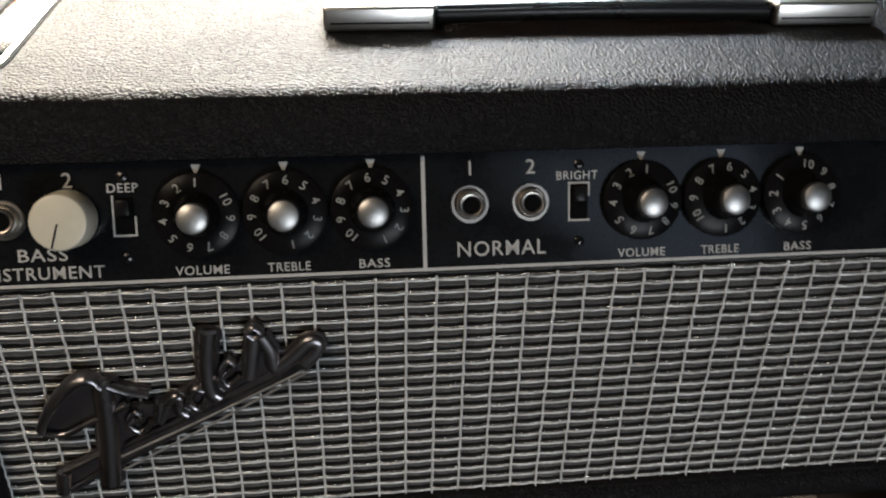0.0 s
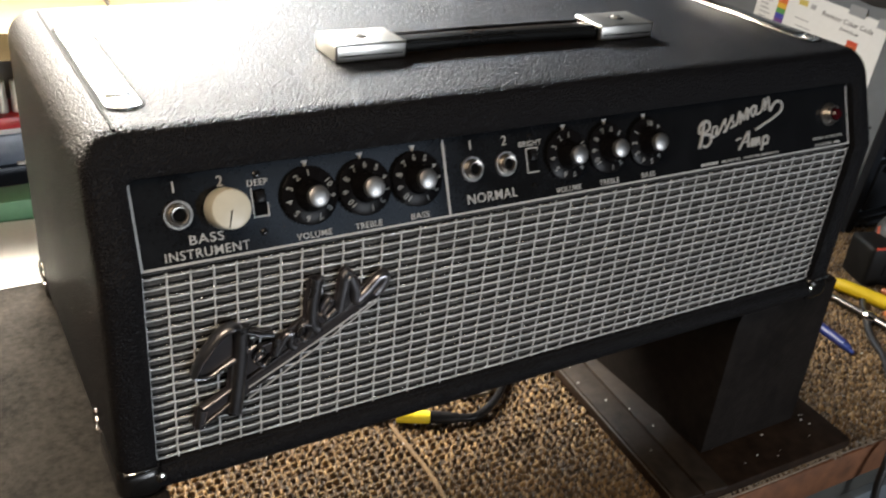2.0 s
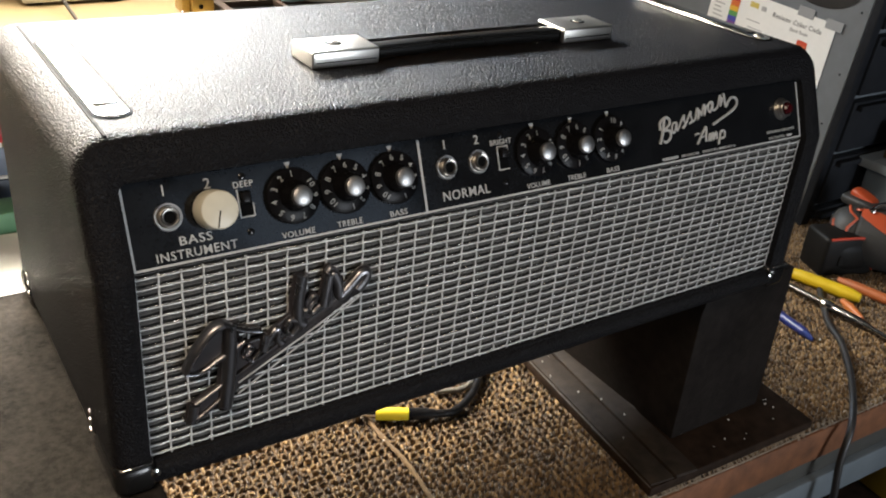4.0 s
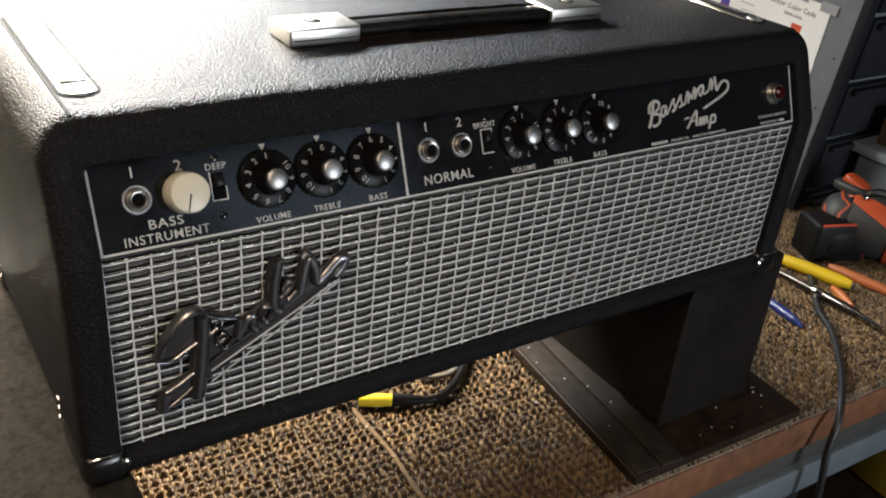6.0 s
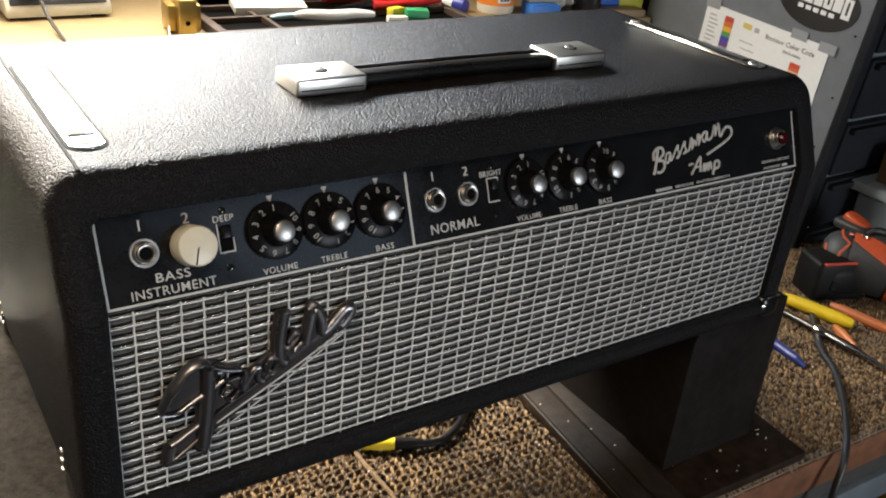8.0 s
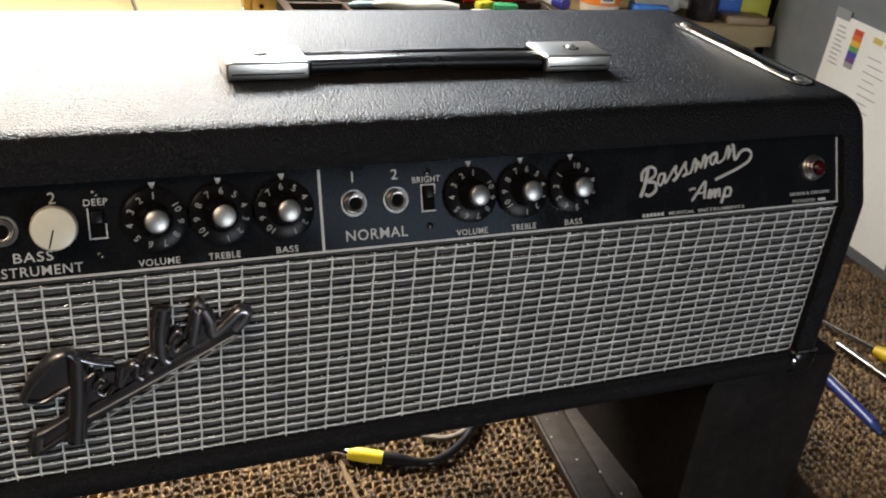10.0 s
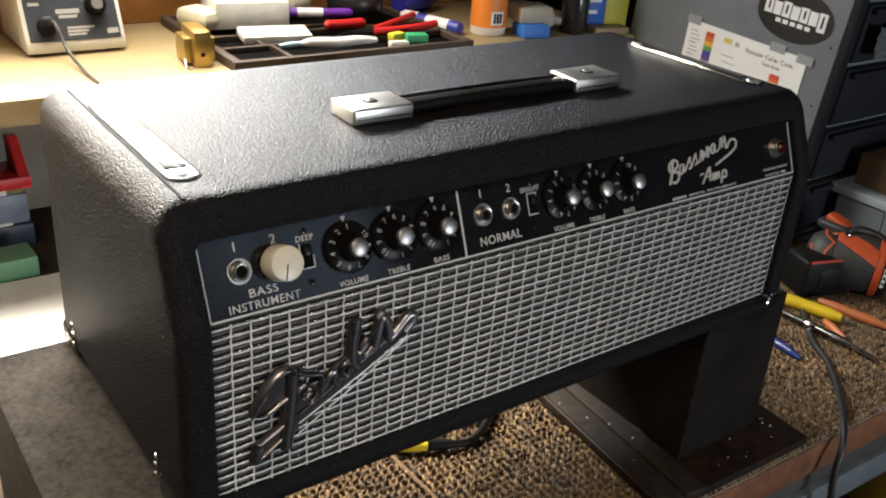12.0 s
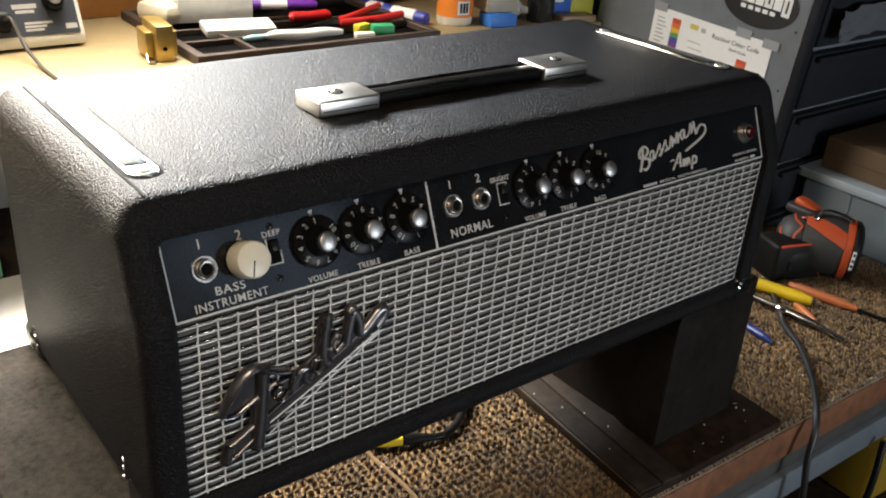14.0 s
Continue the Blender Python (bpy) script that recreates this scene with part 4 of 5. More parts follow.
def slab(name, label, cat, x, y, z, sx, sy, sz, color, rz=0.0, rx=0.0, bevel=0.002, rough=0.5):
    o = part(name, box(-sx / 2, sx / 2, -sy / 2, sy / 2, 0, sz, bevel), mat(name + "_skin", color, rough, grain=0.12, scale=70))
    o.matrix_basis = pose(x, y, z, rx, 0, rz)
    return tagged(o, label, cat)


def marker(name, label, x, y, z, rz, body, cap, length=0.13, r=0.0085):
    t = thing(name, label, "marker", at=(x, y, z), rz=rz)
    ax = Matrix.Rotation(math.pi / 2, 4, "Y")
    part("barrel", lathe([(0, -length / 2), (r * 0.9, -length / 2), (r, -length / 2 + 0.003), (r, length * 0.2), (0, length * 0.2)], 20, ax), mat(name + "_barrel", body, 0.4, grain=0.1, scale=80), t)
    part("label_band", lathe([(r + 0.0003, -length * 0.33), (r + 0.0003, length * 0.05)], 20, ax), PAPER, t, "white printed band")
    part("cap", lathe([(r * 1.04, length * 0.2), (r * 1.0, length * 0.44), (r * 0.6, length / 2), (0, length / 2)], 20, ax), mat(name + "_cap", cap, 0.4, grain=0.1, scale=80), t)
    return t


TZ = SHELF + 0.013
slab("white_carton", "small white cardboard box among the tools", "box", 0.155, 0.905, TZ, 0.115, 0.090, 0.040, (0.82, 0.82, 0.78), rz=-8)
slab("paper_packet", "folded white paper packet in the tray", "packet", 0.160, 0.812, TZ - 0.004, 0.105, 0.044, 0.012, (0.80, 0.79, 0.73), rz=-10, rx=8)
slab("crumpled_bag", "pale crumpled plastic bag", "bag", 0.082, 0.900, TZ - 0.002, 0.05, 0.07, 0.030, (0.72, 0.66, 0.50), rz=20, bevel=0.012)
wt = thing("white_spudger", "white plastic tool with a pale blue tip", "tool", at=(0.222, 0.726, TZ + 0.006), rz=-8)
part("handle", tube([(-0.060 + 0.012 * k, 0, 0.001 * math.sin(k)) for k in range(11)], [0.003, 0.0065, 0.0075, 0.008, 0.008, 0.008, 0.008, 0.0075, 0.007, 0.006, 0.004], 12), mat("white_handle", (0.78, 0.77, 0.72), 0.35), wt)
part("tip", tube([(-0.060, 0, 0), (-0.080, 0, -0.001), (-0.092, 0, -0.002)], [0.0035, 0.0045, 0.002], 10), mat("pale_blue", (0.35, 0.55, 0.62), 0.4), wt, "pale blue tip")
pl = thing("pliers", "pliers with red dipped handles lying open", "pliers", at=(0.326, 0.772, TZ + 0.006), rz=8)
REDH = mat("red_handle", (0.50, 0.02, 0.02), 0.4, grain=0.15, scale=80)
part("handle", tube(smooth_line([(-0.020, 0.004, 0), (0.02, 0.014, 0.002), (0.06, 0.026, 0.004), (0.10, 0.040, 0.006)]), 0.0058, 10), REDH, pl)
part("handle", tube(smooth_line([(-0.020, -0.004, 0), (0.02, -0.016, 0.002), (0.06, -0.020, 0.003), (0.098, -0.018, 0.004)]), 0.0058, 10), REDH, pl)
part("jaw", tube([(-0.020, 0.002, 0), (-0.045, 0.001, 0), (-0.085, 0, 0)], [0.008, 0.0065, 0.002], 8), DARK_CHROME, pl, "dark steel jaws")
sc2 = thing("red_screwdriver", "screwdriver with a red handle", "screwdriver", at=(0.268, 0.826, TZ + 0.006), rz=-4)
part("handle", tube([(-0.015, 0, 0), (-0.010, 0, 0), (0.02, 0, 0), (0.05, 0, 0), (0.056, 0, 0)], [0.004, 0.008, 0.007, 0.0085, 0.005], 10), REDH, sc2)
part("shaft", tube([(-0.015, 0, 0), (-0.09, 0, 0)], 0.0025, 8), CHROME, sc2, "bright steel shaft")
marker("purple_marker", "purple marker pen in the tray", 0.275, 0.884, TZ + 0.012, -18, (0.14, 0.03, 0.32), (0.16, 0.03, 0.36), 0.11, 0.0075)
tp = part("tape_roll", lathe([(0.018, 0.0), (0.046, 0.0), (0.047, 0.002), (0.047, 0.024), (0.046, 0.026), (0.018, 0.026), (0.018, 0.0)], 40), mat("black_tape", (0.010, 0.010, 0.011), 0.35, grain=0.3, scale=60))
tp.matrix_basis = pose(0.354, 0.905, SHELF + 0.024, 6, -4, 0)
tagged(tp, "black roll of insulating tape resting on the tray", "tape")
slab("green_eraser", "green and white eraser block", "eraser", 0.350, 0.712, TZ - 0.002, 0.034, 0.020, 0.014, (0.03, 0.30, 0.11), rz=-20)
slab("yellow_tool", "small yellow plastic tool", "tool", 0.328, 0.735, TZ - 0.002, 0.026, 0.014, 0.012, (0.62, 0.52, 0.04), rz=14)
slab("pale_eraser", "worn pale rubber eraser", "eraser", 0.311, 0.702, TZ - 0.004, 0.030, 0.014, 0.010, (0.66, 0.62, 0.50), rz=-12)
slab("rubber_grip", "cream and black rubber grip", "grip", 0.262, 0.938, TZ, 0.044, 0.036, 0.036, (0.55, 0.50, 0.38), rz=14, bevel=0.012)
marker("blue_marker", "blue marker pen with a white cap", 0.458, 0.828, SHELF + 0.0105, 108, (0.03, 0.04, 0.30), (0.75, 0.75, 0.74), 0.125, 0.0105)
bb = thing("blue_bottle", "dark blue plastic bottle lying on its side", "bottle", at=(0.505, 0.945, SHELF + 0.021), rz=20)
part("body", lathe([(0, -0.05), (0.018, -0.05), (0.021, -0.046), (0.021, 0.03), (0.012, 0.045), (0.012, 0.055), (0, 0.055)], 24, Matrix.Rotation(math.pi / 2, 4, "Y")), mat("blue_plastic", (0.03, 0.03, 0.28), 0.3, grain=0.1, scale=60), bb)

ob_ = thing("orange_bottle", "white bottle with a bright orange label", "bottle", at=(0.535, 0.768, SHELF))
part("body", lathe([(0, 0), (0.028, 0), (0.0300, 0.004), (0.0300, 0.105), (0.025, 0.120), (0.014, 0.130), (0.014, 0.150), (0, 0.150)], 36), mat("bottle_white", (0.72, 0.66, 0.56), 0.4, grain=0.06, scale=60), ob_)
part("label_band", lathe([(0.0304, 0.014), (0.0304, 0.105)], 36), mat("orange_label", (0.74, 0.22, 0.03), 0.45, grain=0.12, scale=60), ob_, "orange printed label")
for k in range(11):
    a = radians(-112 + 2.6 * k)
    if k in (3, 7):
        continue
    part("barcode_bar", box(-0.0005, 0.0005, -0.0004, 0.0004, 0.022, 0.038, m=Matrix.Rotation(a + math.pi / 2, 4, "Z") @ Matrix.Translation((0, -0.0311, 0))), BLACK, ob_)
part("barcode_patch", lathe([(0.0307, 0.019), (0.0307, 0.041)], 60), PAPER, ob_, "white barcode patch")
pm = bpy.data.objects["barcode_patch"].data
bm = bmesh.new()
bm.from_mesh(pm)
bmesh.ops.delete(bm, geom=[f for f in bm.faces if not (-2.05 < math.atan2(f.calc_center_median().y, f.calc_center_median().x) < -1.40)], context="FACES")
bm.to_mesh(pm)
bm.free()

slab("grey_sponge_box", "small beige-grey cardboard box", "box", 0.604, 0.742, SHELF + 0.022, 0.060, 0.050, 0.026, (0.36, 0.33, 0.26), rz=-12)
slab("blue_sponge", "bright blue cleaning block", "block", 0.594, 0.724, SHELF, 0.052, 0.044, 0.022, (0.03, 0.16, 0.55), rz=-12, bevel=0.004)
kn = thing("black_spray_bottle", "black plastic spray bottle", "bottle", at=(0.690, 0.722, SHELF))
part("body", lathe([(0, 0), (0.022, 0), (0.024, 0.004), (0.024, 0.09), (0.012, 0.12), (0.012, 0.15), (0, 0.15)], 28), mat("black_gloss", (0.014, 0.014, 0.016), 0.22, grain=0.2, scale=60), kn)
part("trigger", tube(smooth_line([(-0.006, -0.012, 0.13), (-0.022, -0.020, 0.115), (-0.026, -0.022, 0.085)]), 0.004, 8), BLACK, kn)
mg = thing("glue_bottle", "clear bottle lying behind the blue block", "bottle", at=(0.655, 0.772, SHELF + 0.018), rz=-70)
part("body", lathe([(0, -0.03), (0.016, -0.03), (0.017, 0.02), (0.007, 0.03), (0.006, 0.045), (0, 0.045)], 20, Matrix.Rotation(math.pi / 2, 4, "Y")), mat("clear_grey", (0.55, 0.53, 0.48), 0.25), mg)
bx = thing("blue_and_yellow_box", "upright blue and yellow product box", "box", at=(0.758, 0.738, SHELF), rz=-16)
part("blue_face", box(-0.040, 0.004, -0.025, 0.025, 0, 0.16, 0.001), mat("box_blue", (0.03, 0.12, 0.48), 0.45, grain=0.1, scale=40), bx)
part("yellow_face", box(0.0045, 0.050, -0.025, 0.025, 0, 0.16, 0.001), mat("box_yellow", (0.50, 0.47, 0.05), 0.5, grain=0.15, scale=40), bx)
part("printed_bar", box(-0.032, -0.006, -0.0256, -0.0248, 0.05, 0.056), PAPER, bx)
part("printed_bar", box(-0.032, -0.012, -0.0256, -0.0248, 0.03, 0.036), PAPER, bx)
slab("flat_carton", "flat brown cardboard carton lying on the shelf", "box", 0.752, 0.698, SHELF, 0.070, 0.036, 0.012, (0.28, 0.19, 0.11), rz=-8)

# ---- under the shelf ----
CASE_Y = 0.835
bxx = thing("parts_case", "blue-grey plastic parts case with a navy base", "case", at=(-0.205, CASE_Y, BENCH))
part("case_base", box(-0.27, 0.0, 0.0, 0.12, 0.0, 0.034, 0.003), mat("navy_plastic", (0.030, 0.042, 0.066), 0.4, grain=0.4, scale=22), bxx, "navy blue case base")
part("case_lid", box(-0.268, -0.003, 0.002, 0.118, 0.035, 0.080, 0.005), mat("blue_grey_plastic", (0.19, 0.23, 0.30), 0.35, grain=0.5, scale=26), bxx)
# Nothing is hollowed out; the latch recess is shade put into this block's colour.
part("recess", box(-0.125, -0.075, -0.0006, 0.004, 0.042, 0.062, 0.002), mat("recess_shade", (0.07, 0.10, 0.15), 0.4), bxx, "flush darker block painting a shaded latch recess")
part("latch", box(-0.055, -0.028, -0.002, 0.004, 0.036, 0.040, 0.001), PAPER, bxx, "white latch")
wb = thing("card_box", "flat white card box on the parts case", "box", at=(-0.205, CASE_Y, BENCH + 0.080))
part("carton", box(-0.26, -0.030, 0.002, 0.10, 0.0, 0.012, 0.001), PAPER, wb)
part("end_flap", box(-0.030, -0.008, 0.004, 0.09, 0.0, 0.012, 0.001), mat("olive_card", (0.20, 0.17, 0.06), 0.6, grain=0.3, scale=60), wb, "olive end flap")
sock = thing("socket_set", "row of pale steel sockets in a red holder", "socket set", at=(-0.205, CASE_Y, BENCH + 0.092))
RAIL_RED = mat("red_rail", (0.50, 0.018, 0.025), 0.35, grain=0.1, scale=60)
part("rail", box(-0.27, 0.002, -0.012, 0.06, 0.0, 0.018, 0.003), RAIL_RED, sock, "bright red rail")
post = bmesh.new()
f = post.faces.new([post.verts.new((-0.014, y, z)) for y, z in ((-0.010, 0.017), (0.058, 0.017), (0.058, 0.058), (0.034, 0.062), (0.012, 0.040))])
ex = bmesh.ops.extrude_face_region(post, geom=[f])
for v in ex["geom"]:
    if isinstance(v, bmesh.types.BMVert):
        v.co.x = 0.0
bmesh.ops.recalc_face_normals(post, faces=post.faces)
bmesh.ops.bevel(post, geom=post.edges[:], offset=0.0015, segments=2, profile=0.5, affect="EDGES")
part("end_post", post, RAIL_RED, sock, "upright red end post", smooth=False)
SOCKET_STEEL = mat("satin_steel", (0.62, 0.61, 0.58), 0.42, 0.5, grain=0.15, scale=120)
for k in range(13):
    part("socket", lathe([(0.0064, 0.016), (0.0070, 0.020), (0.0070, 0.034), (0.0062, 0.040), (0.0062, 0.060), (0.0048, 0.060), (0.0048, 0.050)], 18, Matrix.Translation((-0.258 + 0.0178 * k, 0.008, 0))), SOCKET_STEEL, sock)
slab("green_box", "flat pale green plastic box on the bench", "box", -0.286, 0.760, BENCH, 0.12, 0.05, 0.030, (0.13, 0.30, 0.17), rz=2)
slab("brown_carton", "brown cardboard carton under the shelf", "box", -0.56, 0.80, BENCH, 0.20, 0.14, 0.165, (0.36, 0.23, 0.12), rz=6)
slab("red_case", "red plastic case under the shelf", "case", -0.415, 0.80, BENCH, 0.05, 0.10, 0.15, (0.42, 0.03, 0.04), rz=0)

tub = thing("plastic_tub", "clear plastic tub with a green lid and snacks inside", "tub", at=(-0.468, 0.640, BENCH))
CLEAR = mat("clear_plastic", (0.75, 0.80, 0.76), 0.08, spec=0.5)
CLEAR.node_tree.nodes["Principled BSDF"].inputs["Transmission Weight"].default_value = 0.95
part("wall", lathe([(0.0, 0.001), (0.050, 0.001), (0.062, 0.088), (0.066, 0.090), (0.066, 0.094), (0.060, 0.093), (0.049, 0.003), (0.0, 0.003)], 36), CLEAR, tub, "clear tub wall")
part("lid", lathe([(0.065, 0.095), (0.063, 0.100), (0.058, 0.128), (0.0, 0.132)], 36), mat("green_lid", (0.05, 0.24, 0.13), 0.35, grain=0.2, scale=30), tub, "green lid")
part("rim", lathe([(0.0665, 0.088), (0.069, 0.091), (0.0665, 0.095)], 36), PAPER, tub)
part("lid_label", lathe([(0.036, 0.1305), (0.034, 0.1325), (0.0, 0.1335)], 28), PAPER, tub, "pale paper label")
part("content", lathe([(0, 0.004), (0.047, 0.004), (0.057, 0.070), (0.034, 0.080), (0, 0.074)], 24), mat("tub_content", (0.40, 0.38, 0.08), 0.7, grain=0.6, scale=60), tub, "yellow-green content")

# loose white sheet
sh = bmesh.new()
grid = []
for i in range(17):
    row = []
    for j in range(9):
        u, v = i / 16, j / 8
        cut = 0.06 * (1 - math.sqrt(max(0.0, 1 - (2 * v - 1) ** 2)))
        x = -0.490 + cut + (0.300 - cut) * u
        row.append(sh.verts.new((x, 0.400 + 0.330 * v, BENCH + 0.006 + 0.012 * (1 - u) ** 3 + 0.003 * math.sin(3 * u + 2 * v))))
    grid.append(row)
for a, b in zip(grid, grid[1:]):
    for j in range(8):
        sh.faces.new((a[j], b[j], b[j + 1], a[j + 1]))
sh.normal_update()
bmesh.ops.solidify(sh, geom=sh.faces[:], thickness=0.0006)
tagged(part("paper_sheet", sh, PAPER), "loose white sheet of paper lying behind the grey block", "paper")
rw = thing("red_wire", "red insulated wire on the bench", "wire", at=(0, 0, BENCH + 0.003))
part("strand", tube(smooth_line([(-0.52, 0.36, 0), (-0.47, 0.33, 0.002), (-0.44, 0.36, 0.001), (-0.41, 0.31, 0.001), (-0.42, 0.24, 0.002), (-0.46, 0.20, 0)]), 0.0022, 8), REDH, rw)
bw = thing("black_wire", "black insulated wire on the bench", "wire", at=(0, 0, BENCH + 0.003))
part("strand", tube(smooth_line([(-0.54, 0.28, 0), (-0.48, 0.24, 0.002), (-0.44, 0.28, 0.001), (-0.40, 0.22, 0.001), (-0.41, 0.12, 0.002), (-0.45, 0.04, 0)]), 0.0024, 8), BLACK, bw)
slab("tan_offcut", "tan cardboard offcut on the bench", "cardboard", -0.42, 0.345, BENCH + 0.001, 0.07, 0.06, 0.003, (0.45, 0.29, 0.15), rz=30, bevel=0.0005)

# ---- tool chest ----
chest = thing("tool_chest", "grey steel tool chest with dark drawers and stickers", "tool chest", at=(0.80, 0.309, BENCH))
CHEST_LEAN = Matrix(((1, 0, 0, 0), (0, 1, -0.072, 0), (0, 0, 1, 0), (0, 0, 0, 1)))


def chest_part(name, b, bevel, parent, label="", material=DRAWER):
    return part(name, box(*b, bevel, 2, m=CHEST_LEAN), material, parent, label)


chest_part("case", (0.0, 1.0, 0.0, 0.40, 0.0, 1.0), 0.004, chest, material=STEEL_GREY)
chest_part("front_frame", (0.0005, 0.018, -0.012, 0.0, 0.0, 1.0), 0.001, chest)
zs = [0.004, 0.030, 0.118, 0.208, 0.306, 0.402, 0.52, 0.66]
for z0, z1 in zip(zs, zs[1:]):
    d = chest_part("drawer", (0.022, 0.98, -0.014, 0.0, z0 + 0.005, z1 - 0.005), 0.002, chest, "dark steel drawer front")
    chest_part("pull", (0.028, 0.97, -0.024, -0.014, z1 - 0.018, z1 - 0.009), 0.002, d)
for z in (0.164, 0.24, 0.33):
    screw_head("rivet", CHEST_LEAN @ Matrix.Translation((-0.0002, 0.013, z)) @ Matrix.Rotation(-math.pi / 2, 4, "Y"), 0.0016, chest, material=BLACK)
bag = thing("clear_packet", "shiny clear plastic packet hanging on the drawer pull", "packet", at=(0.93, 0.258, 0.318), rz=4)
bm = bmesh.new()
bmesh.ops.create_grid(bm, x_segments=14, y_segments=8, size=0.5)
for v in bm.verts:
    v.co = Vector((v.co.x * 0.20, -0.003 + 0.006 * noise.noise(Vector((v.co.x * 7, v.co.y * 5, 1))), v.co.y * 0.045 + 0.01 * noise.noise(Vector((v.co.x * 4, 0, 5)))))
bm.normal_update()
bmesh.ops.solidify(bm, geom=bm.faces[:], thickness=0.0005)
part("film", bm, mat("clear_film", (0.16, 0.17, 0.18), 0.12, 0.2), bag)

# sticker: black oval with a plain white emblem
sticker = thing("oval_sticker", "black oval sticker with a plain white emblem", "sticker")
sticker.matrix_basis = pose(0.7994, 0.368, 0.332, 3.5)
bm = bmesh.new()
bm.faces.new([bm.verts.new((0, 0.067 * math.cos(2 * math.pi * k / 48), 0.039 * math.sin(2 * math.pi * k / 48))) for k in range(48)])
bm.normal_update()
bmesh.ops.solidify(bm, geom=bm.faces[:], thickness=0.0006)
part("oval", bm, mat("sticker_black", (0.012, 0.012, 0.012), 0.4, grain=0.2, scale=60), sticker)
for k, hgt in enumerate((0.022, 0.020, 0.023, 0.020, 0.022, 0.020, 0.028)):
    y = 0.054 - 0.0158 * k
    foot = 0.006 if k == 6 else 0.0
    part("emblem_block", box(-0.0014, -0.0007, y - 0.0140, y, -0.006 - foot, -0.006 + hgt - foot, 0.0003, 1), PAPER, sticker)
    if k % 2 == 0:
        part("emblem_gap", box(-0.0018, -0.0013, y - 0.009, y - 0.006, 0.0 - foot, -0.010 + hgt - foot), BLACK, sticker)
for k in range(5):
    y = 0.030 - 0.0130 * k
    part("emblem_bar", box(-0.0014, -0.0007, y - 0.009, y, -0.0155, -0.0095), PAPER, sticker)

chart = thing("colour_chart", "white resistor colour code chart taped to the chest", "chart")
chart.matrix_basis = pose(0.7994, 0.4445, 0.2815, 3.0)
part("sheet", box(-0.0012, 0.0, -0.1155, 0.1155, -0.290, 0.0), PAPER, chart)
CM = Matrix(((0, 0, -1, -0.0013), (-1, 0, 0, 0), (0, 1, 0, 0), (0, 0, 0, 1)))
INK = mat("black_ink", (0.03, 0.03, 0.03), 0.7)
text_mesh("Resistor Color Code", 0.0072, INK, chart, CM @ Matrix.Translation((0.051, -0.0175, 0)), 0.088)
text_mesh("Quick Guide", 0.0046, INK, chart, CM @ Matrix.Translation((0.058, -0.0290, 0)), 0.032)
bands = ((0.50, 0.06, 0.03), (0.62, 0.14, 0.03), (0.72, 0.42, 0.04), (0.10, 0.30, 0.08), (0.06, 0.06, 0.36), (0.14, 0.05, 0.22), (0.3, 0.3, 0.3))
for k, c in enumerate(bands):
    part("colour_band", box(-0.075, -0.058, -0.0182 - 0.0078 * k, -0.0104 - 0.0078 * k, 0.0, 0.0004, m=CM), mat("band_ink", c, 0.6), chart)
for k, c in enumerate(((0.55, 0.07, 0.03), (0.60, 0.12, 0.04), (0.80, 0.50, 0.30))):
    part("colour_band", box(0.0605, 0.0785, -0.0450 - 0.0060 * k, -0.0390 - 0.0060 * k, 0.0, 0.0004, m=CM), mat("band_ink", c, 0.6), chart)
part("drawing", box(-0.038, -0.022, -0.0180, -0.0100, 0.0, 0.0004, m=CM), mat("gold_ink", (0.60, 0.48, 0.12), 0.6), chart)
GREY_INK = mat("grey_ink", (0.40, 0.40, 0.40), 0.7)
part("drawing", box(-0.016, -0.007, -0.0185, -0.0115, 0.0, 0.0004, m=CM), GREY_INK, chart)
for k in range(9):
    part("printed_bar", box(-0.106, -0.092 + 0.003 * (k % 3), -0.0170 - 0.0065 * k, -0.0150 - 0.0065 * k, 0.0, 0.0003, m=CM), GREY_INK, chart)
for k in range(8):
    part("printed_bar", box(-0.038 + 0.004 * (k % 2), -0.012 + 0.006 * (k % 3), -0.0385 - 0.0105 * k, -0.0370 - 0.0105 * k, 0.0, 0.0003, m=CM), GREY_INK, chart)
for k in range(6):
    part("printed_bar", box(0.040 + 0.005 * (k % 2), 0.076 - 0.006 * (k % 3), -0.0740 - 0.012 * k, -0.0722 - 0.012 * k, 0.0, 0.0003, m=CM), GREY_INK, chart)
TAPE = mat("clear_tape", (0.30, 0.31, 0.32), 0.3)
for u, v in ((-0.104, 0.001), (0.062, 0.002), (0.112, -0.002)):
    part("tape", box(u - 0.014, u + 0.014, v - 0.007, v + 0.007, 0.0004, 0.0008, m=CM), TAPE, chart, "strip of clear tape")

# ---- clear bin, carton and tools at the chest ----
bn = thing("storage_bin", "clear plastic storage bin with a lid", "bin")
MILKY = mat("milky_plastic", (0.34, 0.41, 0.47), 0.25, grain=0.2, scale=18)
MILKY.node_tree.nodes["Principled BSDF"].inputs["Transmission Weight"].default_value = 0.55
part("bin_wall", box(0.888, 1.22, 0.02, 0.275, BENCH + 0.003, 0.066, 0.008, 3), MILKY, bn, "cloudy blue-grey wall")
part("lid", box(0.878, 1.23, 0.012, 0.285, 0.066, 0.082, 0.004, 2), mat("milky_lid", (0.36, 0.43, 0.50), 0.3, grain=0.15, scale=20), bn, "cloudy lid")
for y in (0.10, 0.19):
    part("rib", box(0.8845, 0.888, y, y + 0.006, BENCH + 0.012, 0.062, 0.001, 1), MILKY, bn)
ct = thing("cardboard_carton", "flat brown cardboard carton on the bin lid", "carton")
